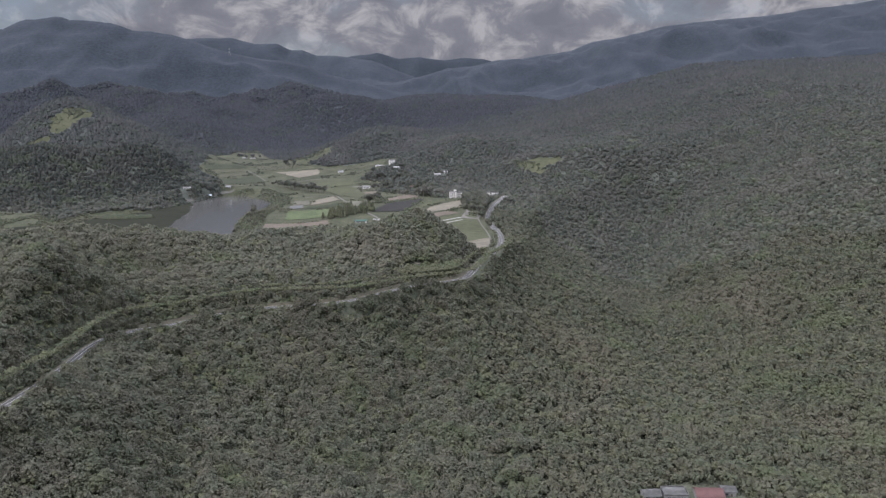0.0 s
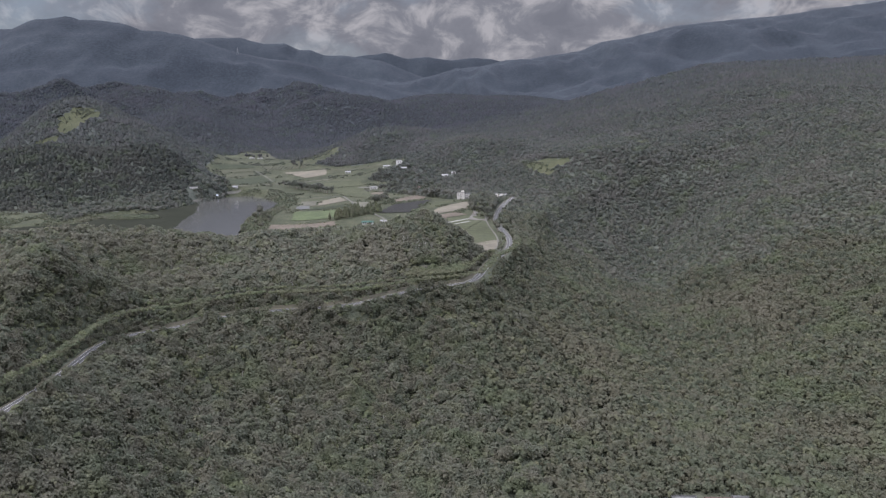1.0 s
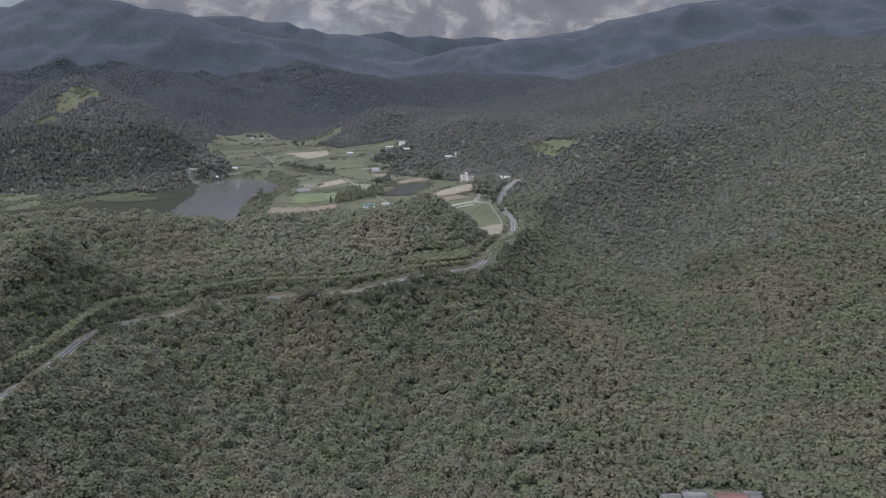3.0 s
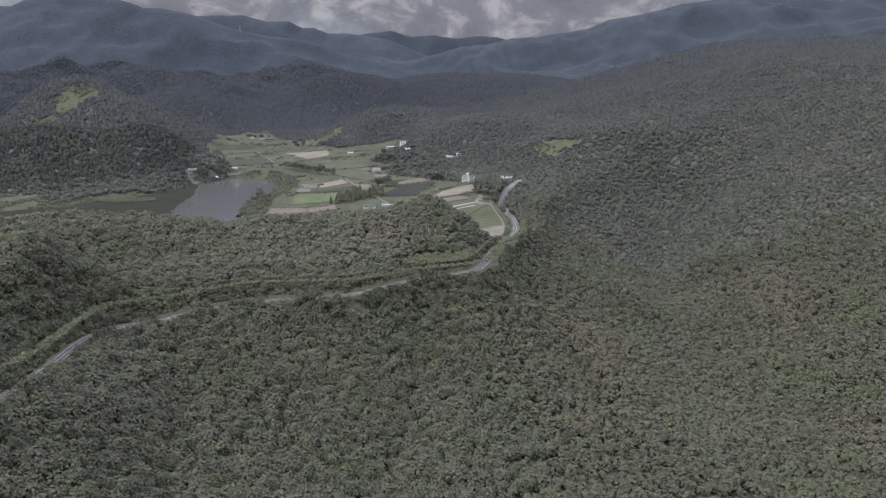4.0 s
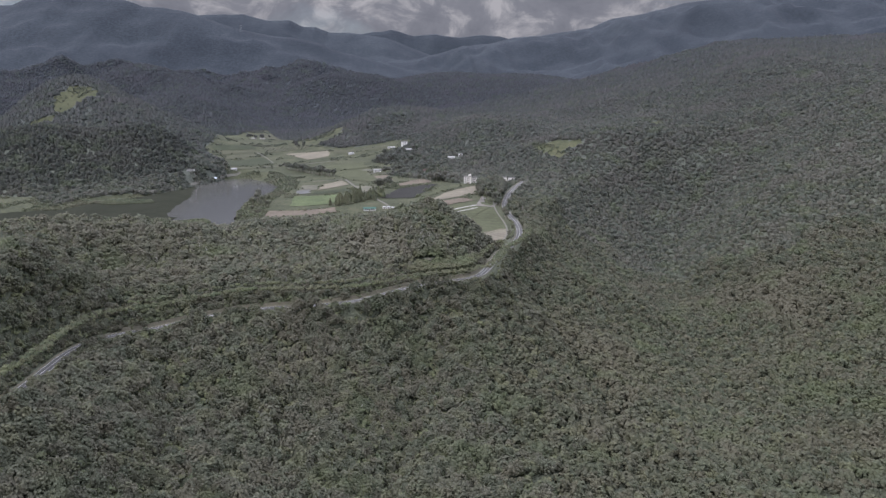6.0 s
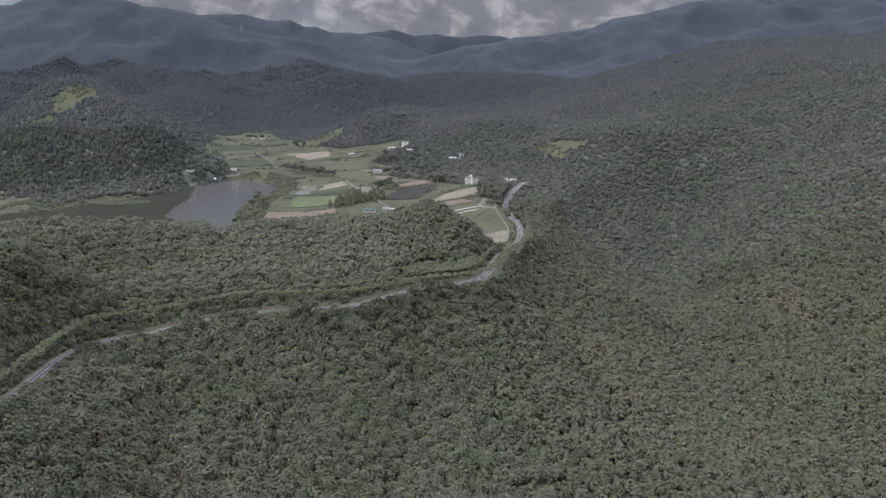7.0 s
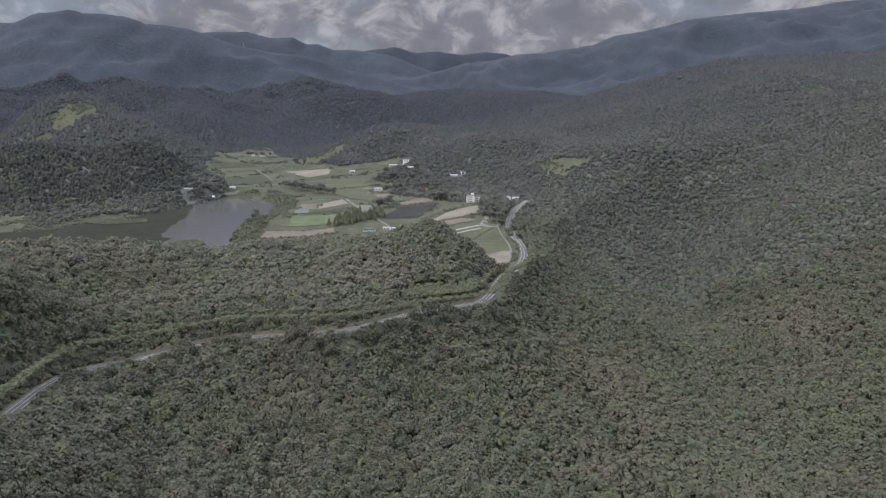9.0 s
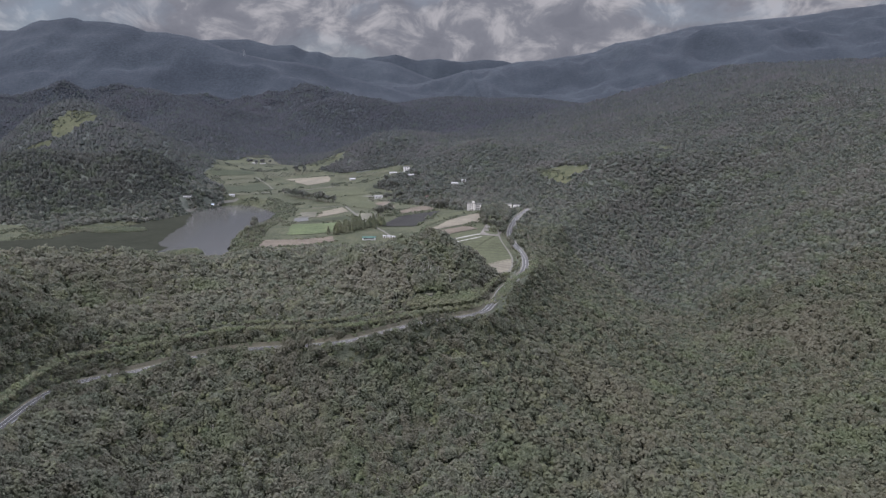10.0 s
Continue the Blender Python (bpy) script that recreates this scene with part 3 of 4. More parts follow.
# ---------------------------------------------------------------- lake
def make_lake():
    p = smooth_line([(a, b, 0) for a, b in LAKE + LAKE[:1]], 8)
    p[:, :2] += np.stack([vnoise(p[:, 0] / 14, p[:, 1] / 14, 21), vnoise(p[:, 0] / 14, p[:, 1] / 14, 22)], 1) * 3
    bm = bmesh.new()
    bm.faces.new([bm.verts.new((x, y, 0)) for x, y, _ in p])
    bmesh.ops.triangulate(bm, faces=bm.faces)
    me = bpy.data.meshes.new("water")
    bmesh.ops.recalc_face_normals(bm, faces=bm.faces)
    bm.to_mesh(me)
    bm.free()
    me.materials.append(WATER)
    if me.polygons[0].normal.z < 0:
        me.flip_normals()
    tagged(new("water", me), "still grey-brown lake beside the forested hill", "water", kind="structure")


make_lake()


def patch(name, poly, lift, mat, label, on_water=True):
    p = smooth_line([(a, b, 0) for a, b in poly + poly[:1]], 5)
    p[:, :2] += np.stack([vnoise(p[:, 0] / 9, p[:, 1] / 9, 23), vnoise(p[:, 0] / 9, p[:, 1] / 9, 24)], 1) * 4
    bm = bmesh.new()
    lo = [bm.verts.new((x, y, lift - 0.5)) for x, y, _ in p[:-1]]
    hi = [bm.verts.new((x, y, lift)) for x, y, _ in p[:-1]]
    bm.faces.new(hi)
    for k in range(len(hi)):
        bm.faces.new((lo[k], lo[(k + 1) % len(lo)], hi[(k + 1) % len(hi)], hi[k]))
    bmesh.ops.triangulate(bm, faces=bm.faces)
    bmesh.ops.recalc_face_normals(bm, faces=bm.faces)
    me = bpy.data.meshes.new(name)
    bm.to_mesh(me)
    bm.free()
    me.materials.append(mat)
    tagged(new(name, me), label, "water plants", kind="stuff")


# dark olive sheet just above the water on the lake's left side
patch("dark_lake_sheet", [(-400, 1180), (-372, 1085), (-352, 1000), (-338, 900), (-330, 858), (-300, 840), (-330, 780), (-410, 782), (-470, 790), (-530, 838), (-556, 880), (-505, 903), (-478, 910), (-472, 951), (-461, 983), (-430, 1018), (-415, 1060), (-407, 1120)], 0.1, DARKSHEET, "dark green sheet on the shallow left side of the lake")
patch("reed_bank", [(-476, 975), (-448, 1004), (-398, 988), (-384, 964), (-440, 950)], 0.6, MEADOW, "low grassy reed bank in the shallow lake")
patch("reed_bank", [(-274, 826), (-258, 802), (-262, 778), (-285, 772), (-297, 806)], 0.6, REED, "yellow-green reed spit at the lake's narrow end")

# ---------------------------------------------------------------- fields
FIELDS = [
    ("olive", ((-575, 1960), (-520, 2110), (-488, 2060), (-560, 1905)), "olive green terrace below the woods"),
    ("green", ((-553, 1880), (-502, 1955), (-471, 1868), (-497, 1670)), "green terraced field with thin rows"),
    ("olive", ((-483, 1960), (-452, 1975), (-385, 1757), (-453, 1858)), "grassy terrace beside the greenhouses"),
    ("dark", ((-498, 1580), (-427, 1648), (-409, 1605), (-479, 1538)), "dark green strip field with close rows"),
    ("olive", ((-474, 1533), (-410, 1585), (-399, 1560), (-456, 1505)), "dull olive strip field"),
    ("olive", ((-446, 1489), (-398, 1549), (-380, 1508), (-431, 1441)), "olive stubble strip between green plots"),
    ("dark", ((-424, 1417), (-364, 1480), (-318, 1388), (-386, 1301)), "dark olive field crossed by rows"),
    ("olive", ((-378, 1295), (-311, 1361), (-247, 1404), (-356, 1281)), "grassy meadow strip beside the farm track"),
    ("olive", ((-405, 1633), (-283, 1613), (-294, 1577), (-376, 1553)), "orchard plot with rows of saplings"),
    ("tan", ((-331, 1531), (-238, 1537), (-231, 1475), (-266, 1437)), "bare pale tan field on the valley floor"),
    ("green", ((-232, 1335), (-149, 1357), (-137, 1289), (-201, 1269)), "wide pale green field"),
    ("green", ((-198, 1257), (-136, 1281), (-89, 1062), (-153, 1153)), "wide green crop field with fine rows"),
    ("straw", ((-132, 1053), (-96, 1037), (-95, 985), (-111, 989)), "pale olive fallow strip beside dark soil"),
    ("olive", ((-231, 1530), (-115, 1505), (-111, 1484), (-221, 1497)), "olive meadow strip under the woods"),
    ("brown", ((-113, 1173), (-91, 1188), (-75, 1101), (-88, 1073)), "brown bare plot by the barn"),
    ("bright", ((-205, 991), (-141, 991), (-131, 905), (-193, 913)), "bright green field of young crop"),
    ("brown", ((-215, 880), (-131, 875), (-125, 850), (-208, 830)), "brown ploughed strip behind the wooded ridge"),
    ("tan", ((-185, 1103), (-159, 1143), (-141, 1082), (-181, 1050)), "tan bare field with pale stripes"),
    ("straw", ((-212, 1098), (-188, 1105), (-184, 1052), (-208, 1045)), "pale stubble plot near the lake"),
    ("grey", ((-211, 1039), (-196, 1070), (-188, 1022), (-205, 1006)), "grey flooded plot near the lake"),
    ("dark", ((-184, 1036), (-135, 1034), (-128, 1002), (-180, 1008)), "dark green bean strip beside bare soil"),
    ("plough", ((-82, 925), (-62, 1012), (-8, 1056), (-39, 926)), "dark freshly ploughed wet field"),
    ("brown", ((-68, 1057), (-32, 1120), (-16, 1073), (-60, 1026)), "brown ploughed field with thin weeds"),
    ("green", ((-30, 913), (-4, 1024), (40, 1056), (0, 985)), "green vegetable field beside dark soil"),
    ("tan", ((-22, 893), (7, 980), (50, 1044), (42, 961)), "broad pale pinkish-tan bare field"),
    ("brown", ((-18, 884), (25, 929), (38, 908), (-7, 865)), "brown strip field with low weeds"),
    ("green", ((-7, 861), (41, 903), (62, 886), (19, 793)), "green crop field along the road bend"),
    ("green", ((18, 789), (63, 884), (68, 778), (30, 715)), "green field tapering along the road"),
    ("tan", ((38, 738), (65, 776), (64, 728), (50, 701)), "pale straw-coloured patch by the road bend"),
]


def make_fields():
    for kind, c, label in FIELDS:
        n, m = 14, 14
        u, v = np.meshgrid(np.linspace(0, 1, n), np.linspace(0, 1, m))
        c = np.array(c, float)
        x = c[0, 0] * (1 - u) * (1 - v) + c[1, 0] * u * (1 - v) + c[2, 0] * u * v + c[3, 0] * (1 - u) * v
        y = c[0, 1] * (1 - u) * (1 - v) + c[1, 1] * u * (1 - v) + c[2, 1] * u * v + c[3, 1] * (1 - u) * v
        x, y = x + 1.5 * vnoise(x / 9, y / 9, 31), y + 1.5 * vnoise(x / 9, y / 9, 32)
        ob = new("field", grid_mesh("field", x, y, height(x, y) + 0.6))
        ob.data.materials.append(CROP[kind])
        tagged(ob, label, "field", kind="structure")


make_fields()


def mulch(a, b, w):
    v, f = ribbon([(*a, 0), ((a[0] + b[0]) / 2, (a[1] + b[1]) / 2, 0), (*b, 0)], -w / 2, w / 2, 0, 0, 4, drape=0.85)
    ob = new("mulch_sheet", mesh_from("mulch_sheet", v, f, PLASTIC))
    tagged(ob, "long pale plastic mulch sheet on a field", "mulch sheet", "mulch sheets in the field")


mulch((3, 846), (42, 878), 3.0)
mulch((6, 835), (40, 863), 2.2)


# ---------------------------------------------------------------- roads
def structure_strip(name, line, o0, o1, l0, l1, mat, label, drape=None, step=3.0):
    v, f = ribbon(line, o0, o1, l0, l1, step, drape)
    return tagged(new(name, mesh_from(name, v, f, mat)), label, "road", kind="structure")


structure_strip("road", ROAD, -3.2, 3.2, 0.05, 0.05, ASPHALT, "grey two-lane mountain road of worn asphalt")
structure_strip("road_line", ROAD, -2.95, -2.7, 0.09, 0.09, LINE, "pale edge line on the road")
structure_strip("road_line", ROAD, 2.7, 2.95, 0.09, 0.09, LINE, "pale edge line on the road")
structure_strip("road_line", ROAD, -0.15, 0.15, 0.09, 0.09, LINE, "pale centre line on the road")
structure_strip("shoulder", ROAD, 3.2, 4.4, 0.05, 0.6, EARTH, "narrow gravel shoulder beside the road")
structure_strip("shoulder", ROAD, -4.2, -3.2, -0.2, 0.05, EARTH, "narrow gravel shoulder beside the road")
structure_strip("cut_bank", ROAD[5:18], 4.4, 5.6, 0.6, 2.6, EARTH, "bare reddish-brown bank cut above the road")
TRACKS = [([(-340, 1322), (-326, 1332), (-271, 1365), (-207, 1405)], 5.0), ([(-155, 1151), (-111, 985), (-84, 915), (-64, 863)], 3.0), ([(-140, 1262), (-110, 1250), (-85, 1255), (-60, 1265)], 9.0),
          ([(-128, 1211), (-109, 1219), (-76, 1185)], 5.0), ([(-110, 1465), (-76, 1431), (-47, 1399), (-40, 1350)], 4.0), ([(62, 905), (60, 860), (68, 800), (66, 745), (57, 712)], 1.8), ([(90, 1075), (103, 1060), (112, 1035)], 5.0),
          ([(-205, 1140), (-180, 1152), (-157, 1155)], 3.0), ([(-480, 1000), (-440, 1040), (-415, 1075), (-404, 1140), (-385, 1235), (-354, 1275)], 4.0), ([(-398, 1560), (-352, 1470), (-322, 1385)], 2.5)]
for pts, w in TRACKS:
    structure_strip("farm_track", [(x, y, 0) for x, y in pts], -w / 2, w / 2, 0, 0, TRACK, "pale unpaved farm track between fields", drape=0.75)
structure_strip("pavement", [(60, 868, 0), (66, 905, 0), (71, 938, 0)], 0, 22, 0, 0, PAVED, "pale paved parking yard among trees", drape=0.9)


def guardrail(i0, i1, off):
    """Steel rail on posts along the outer edge of the road."""
    pts = smooth_line(ROAD, 1.0)[i0:i1]
    d = np.gradient(pts[:, :2], axis=0)
    n = np.stack([-d[:, 1], d[:, 0]], 1) / np.linalg.norm(d, axis=1)[:, None]
    p = np.c_[pts[:, :2] + n * off, pts[:, 2]]
    base = new("guardrail")
    base.location = Vector(p[0])
    tagged(base, "pale steel guardrail along the outer road edge", "guardrail", "guardrails of the road")
    q = (p - p[0])[::4]
    prof = [(-0.06, 0.45), (0.06, 0.45), (0.06, 0.85), (-0.06, 0.85)]
    nn = n[::4]
    v = np.concatenate([np.c_[q[:, :2] + nn * a, q[:, 2] + b][:, None] for a, b in prof], 1).reshape(-1, 3)
    k = np.arange(len(q) - 1) * 4
    f = np.concatenate([np.stack([k + a, k + (a + 1) % 4, k + 4 + (a + 1) % 4, k + 4 + a], 1) for a in range(4)])
    rail = new("rail", mesh_from("rail", v, f, RAIL, False))
    rail.parent = base
    post = mesh_from("post", [(sx * 0.1, sy * 0.1, z) for z in (-0.6, 0.9) for sx, sy in ((-1, -1), (1, -1), (1, 1), (-1, 1))],
                     [(0, 1, 5, 4), (1, 2, 6, 5), (2, 3, 7, 6), (3, 0, 4, 7), (4, 5, 6, 7)], RAIL, False)
    for a in q:
        o = new("post", post)
        o.parent, o.location = base, a


for i0, i1 in ((60, 172), (232, 300), (345, 385), (440, 560)):
    guardrail(i0, i1, -4.0)


# ---------------------------------------------------------------- buildings
def storeyed(name, label, at, turn, w, d, storeys, roof="flat", wall=None, roofmat=None, cols=3, group="", cat="house", sh=3.1):
    """A building at a spot of the ground: walls, windows with sills and panes, a door, and a flat or gabled roof."""
    x, y = at
    base = new(name)
    z = float(min(height(x + a, y + b) for a in (-w / 2, w / 2) for b in (-d / 2, d / 2)))
    base.matrix_world = pose(x, y, z, 0, 0, turn)
    tagged(base, label, cat, group)
    wall, roofmat = wall or WHITEWALL, roofmat or CONCRETE
    h = storeys * sh + 0.4
    part("wall", boxed(-w / 2, -d / 2, -1.5, w / 2, d / 2, h, bevel=0.05), wall, base)
    if roof == "flat":
        bm = bmesh.new()
        box(bm, -w / 2 - 0.3, -d / 2 - 0.3, h, w / 2 + 0.3, d / 2 + 0.3, h + 0.25)
        for a in ((-w / 2 - 0.3, -d / 2 - 0.3, w / 2 + 0.3, -d / 2), (-w / 2 - 0.3, d / 2, w / 2 + 0.3, d / 2 + 0.3), (-w / 2 - 0.3, -d / 2, -w / 2, d / 2), (w / 2, -d / 2, w / 2 + 0.3, d / 2)):
            box(bm, a[0], a[1], h + 0.25, a[2], a[3], h + 1.0)
        part("roof", bm, roofmat, base)
    else:
        bm = bmesh.new()
        e, r = 0.6, d * 0.24
        sec = [(-d / 2 - e, h - 0.25), (0, h + r), (d / 2 + e, h - 0.25), (d / 2 + e, h), (0, h + r + 0.25), (-d / 2 - e, h)]
        vs = [[bm.verts.new((sx * (w / 2 + e), b, c)) for b, c in sec] for sx in (-1, 1)]
        for k in range(6):
            bm.faces.new((vs[0][k], vs[0][(k + 1) % 6], vs[1][(k + 1) % 6], vs[1][k]))
        for s in vs:
            bm.faces.new((s[0], s[1], s[4], s[5]))
            bm.faces.new((s[1], s[2], s[3], s[4]))
        part("roof", bm, roofmat, base)
        for sx in (-1, 1):
            bm = bmesh.new()
            bm.faces.new([bm.verts.new((sx * (w / 2 - 0.02), b, c)) for b, c in ((-d / 2, h - 0.01), (d / 2, h - 0.01), (0, h + r - 0.1))])
            part("gable", bm, wall, base)
    cw = w / (cols + 1)
    for st in range(storeys):
        for c in range(cols):
            xc = -w / 2 + cw * (c + 1)
            zc = st * sh + 1.75
            if st == 0 and c == cols // 2:
                dr = part("door", boxed(xc - 0.6, -d / 2 - 0.06, 0.0, xc + 0.6, -d / 2 + 0.05, 2.1), DARKWOOD, base)
                continue
            ww = min(cw * 0.3, 0.95)
            wf = part("window", boxed(xc - ww - 0.08, -d / 2 - 0.05, zc - 0.75, xc + ww + 0.08, -d / 2 + 0.05, zc + 0.75), FRAME, base)
            part("pane", boxed(xc - ww, -d / 2 - 0.07, zc - 0.66, xc + ww, -d / 2 - 0.052, zc + 0.66), GLASS, wf)
            part("sill", boxed(xc - ww - 0.2, -d / 2 - 0.22, zc - 0.9, xc + ww + 0.2, -d / 2 + 0.05, zc - 0.76), CONCRETE, wf)
    return base


storeyed("white_house", "white three-storey house with a flat roof", (-77, 1450), 3, 12, 9, 3, cols=2)
h = storeyed("guest_house", "pale three-storey guest house with a flat roof", (35, 1060), -12, 10, 9, 3, cols=3, wall=CREAMWALL)
part("stair_tower", boxed(1.0, -1, 9.7, 4.6, 3.4, 12.6, bevel=0.05), CREAMWALL, h)
for k in range(3):
    bl = part("balcony", boxed(-4.8, -5.6, 0.25 + 3.1 * k, -0.6, -4.56, 0.42 + 3.1 * k), CONCRETE, h)
    part("parapet", boxed(-4.8, -5.65, 0.42 + 3.1 * k, -0.6, -5.5, 1.35 + 3.1 * k), WHITEWALL, bl)
storeyed("annex", "pale two-storey annex beside the guest house", (45, 1068), -12, 7, 7, 2, cols=2, wall=CREAMWALL)
storeyed("farm_shed", "long low white shed among trees", (14, 1290), 4, 11, 5, 1, "gable", roofmat=PALEROOF, cols=5, group="sheds of the village", cat="shed")
storeyed("farm_shed", "low white shed with a pale roof among trees", (30, 1296), -8, 7, 5, 1, "gable", roofmat=PALEROOF, cols=3, group="sheds of the village", cat="shed")
storeyed("farm_shed", "long pale shed in front of the white house", (-104, 1462), 6, 14, 5, 1, "gable", roofmat=PALEROOF, cols=5, group="sheds of the village", cat="shed")
storeyed("farm_shed", "low shed with a light grey metal roof", (-66, 1395), 3, 11, 6, 1, "gable", roofmat=PALEROOF, cols=4, group="sheds of the village", cat="shed")
storeyed("lake_house", "white two-storey house by the lake", (-413, 1196), 10, 12, 8, 2, cols=3)
storeyed("lake_house", "low white outbuilding below the lake house", (-406, 1182), 10, 9, 6, 1, cols=3)
storeyed("lake_annex", "long low annex with a grey-blue roof by the lake", (-391, 1230), 12, 15, 6, 1, "gable", roofmat=BLUEROOF, cols=6, cat="shed")
storeyed("farm_shed", "small pale shed at the foot of the hill", (-366, 1278), 10, 9, 6, 1, "gable", roofmat=PALEROOF, cols=2, group="sheds of the village", cat="shed")
storeyed("farm_shed", "small white shed beside the hedge", (-185, 1471), 8, 11, 5, 1, "gable", roofmat=PALEROOF, cols=3, group="sheds of the village", cat="shed")
storeyed("farm_shed", "small grey barn in the village", (-112, 1238), -6, 12, 7, 1, "gable", roofmat=CONCRETE, cols=3, group="sheds of the village", cat="shed")
storeyed("cottage", "small cottage with a dull red roof", (-30, 1215), 8, 9, 7, 1, "gable", roofmat=REDROOF, cols=2)
storeyed("cottage", "small cottage with a grey roof among trees", (-10, 1150), -10, 9, 7, 1, "gable", roofmat=PALEROOF, cols=2)
storeyed("roadside_shop", "long pale single-storey building by the road", (84, 1086), -4, 20, 8, 1, "flat", cols=6, cat="shop", wall=CREAMWALL, sh=4.0)
storeyed("roadside_shop", "pale single-storey building at the road's end", (101, 1080), -20, 9, 8, 1, "flat", cols=3, cat="shop", sh=4.0)
storeyed("green_shed", "long low shed with a teal green metal roof", (-87, 852), 2, 14, 5, 1, "gable", sh=2.3, roofmat=TEALROOF, cols=5, cat="shed")
for k in range(3):
    storeyed("small_hut", "tiny white hut beside the farm track", (-70 + 5.2 * k, 860 - 1.7 * k), -18, 3.0, 2.6, 1, "gable", roofmat=PALEROOF, cols=1, group="huts by the track", cat="hut", sh=1.7)
storeyed("hill_hut", "small hut with a straw-coloured roof on the ridge", (-13, 596), 0, 4, 3, 1, "gable", roofmat=CROP["straw"], wall=CONCRETE, cols=1, cat="hut", sh=2.4)
# houses down in the gorge
storeyed("gorge_house", "house with a dark red metal roof in the gorge", (175, 386), -4, 17, 12, 1, "gable", wall=CONCRETE, roofmat=REDROOF, cols=4)
storeyed("gorge_shed", "grey concrete workshop with a flat roof in the gorge", (154, 389), -4, 15, 11, 1, "flat", wall=CONCRETE, roofmat=OLDROOF, cols=4, cat="shed")
storeyed("gorge_shed", "grey metal-roofed workshop in the gorge", (139, 390), 2, 11, 9, 1, "gable", wall=CONCRETE, roofmat=OLDROOF, cols=3, cat="shed")
storeyed("gorge_shed", "low grey shed beside the red-roofed house", (189, 390), -4, 9, 8, 1, "gable", wall=CONCRETE, roofmat=OLDROOF, cols=2, cat="shed")


def polytunnel(at, turn, w, d, r):
    base = new("greenhouse")
    base.matrix_world = pose(at[0], at[1], float(height(*at)) - 0.2, 0, 0, turn)
    tagged(base, "white plastic greenhouse tunnel on the valley floor", "greenhouse", "greenhouses of the valley")
    bm = bmesh.new()
    n = 10
    rings = [[bm.verts.new((sx * w / 2, -d / 2 * math.cos(math.pi * i / n), r * math.sin(math.pi * i / n))) for i in range(n + 1)] for sx in (-1, 1)]
    for i in range(n):
        bm.faces.new((rings[0][i], rings[1][i], rings[1][i + 1], rings[0][i + 1]))
    for q in rings:
        bm.faces.new(q)
    part("cover", bm, PLASTIC, base)
    for sx in (-1, 0, 1):
        bm = bmesh.new()
        hoop = [(sx * w / 2.02, -(d / 2 + 0.08) * math.cos(math.pi * i / n), (r + 0.08) * math.sin(math.pi * i / n)) for i in range(n + 1)]
        for p, q in zip(hoop[:-1], hoop[1:]):
            vs = [bm.verts.new((p[0] + a, p[1], p[2])) for a in (-0.08, 0.08)] + [bm.verts.new((q[0] + a, q[1], q[2])) for a in (0.08, -0.08)]
            bm.faces.new(vs)
        part("hoop", bm, RAIL, base)


polytunnel((-470, 1822), 8, 14, 7, 2.8)
polytunnel((-452, 1832), 8, 14, 7, 2.8)
polytunnel((-476, 1850), 8, 12, 6, 2.6)


def pole(at, hgt):
    base = new("utility_pole")
    base.matrix_world = pose(at[0], at[1], float(height(*at)), 0, 0, 20)
    tagged(base, "tall concrete utility pole with crossarm by the road", "utility pole", "poles along the road")
    bm = bmesh.new()
    bmesh.ops.create_cone(bm, cap_ends=True, segments=8, radius1=0.24, radius2=0.15, depth=hgt + 1, matrix=Matrix.Translation((0, 0, (hgt - 1) / 2)))
    part("mast", bm, CONCRETE, base)
    part("crossarm", boxed(-1.2, -0.08, hgt - 0.9, 1.2, 0.08, hgt - 0.7), DARKWOOD, base)
    for x in (-1.0, 0.45, 1.0):
        bm = bmesh.new()
        bmesh.ops.create_cone(bm, cap_ends=True, segments=6, radius1=0.09, radius2=0.05, depth=0.3, matrix=Matrix.Translation((x, 0, hgt - 0.55)))
        part("insulator", bm, WHITEWALL, base)


for at in ((118, 1030), (93, 800), (84, 905), (61, 668), (92, 850), (-6, 574), (-120, 545)):
    pole(at, 11.0)


def streak_tower(at, hgt):
    """Lattice tower put in for an unidentified pale streak far up the mountain."""
    base = new("pale_streak_tower")
    base.matrix_world = pose(at[0], at[1], float(height(*at)), 0, 0, 15)
    tagged(base, "lattice tower standing in for a pale streak on the far mountainside", "tower")
    lo, hi = 4.0, 0.8
    for sx, sy in ((-1, -1), (1, -1), (1, 1), (-1, 1)):
        v = [(sx * lo + a, sy * lo + b, -1) for a, b in ((-.3, -.3), (.3, -.3), (.3, .3), (-.3, .3))] + [(sx * hi + a, sy * hi + b, hgt) for a, b in ((-.3, -.3), (.3, -.3), (.3, .3), (-.3, .3))]
        o = new("leg", mesh_from("leg", v, [(0, 1, 5, 4), (1, 2, 6, 5), (2, 3, 7, 6), (3, 0, 4, 7), (4, 5, 6, 7)], RAIL, False))
        o.parent = base
    for k in range(4):
        zz = hgt * (0.4 + 0.17 * k)
        r = 4.5 - 0.6 * k
        part("arm", boxed(-r, -0.25, zz, r, 0.25, zz + 0.5), RAIL, base)


streak_tower((-885, 3315), 30)


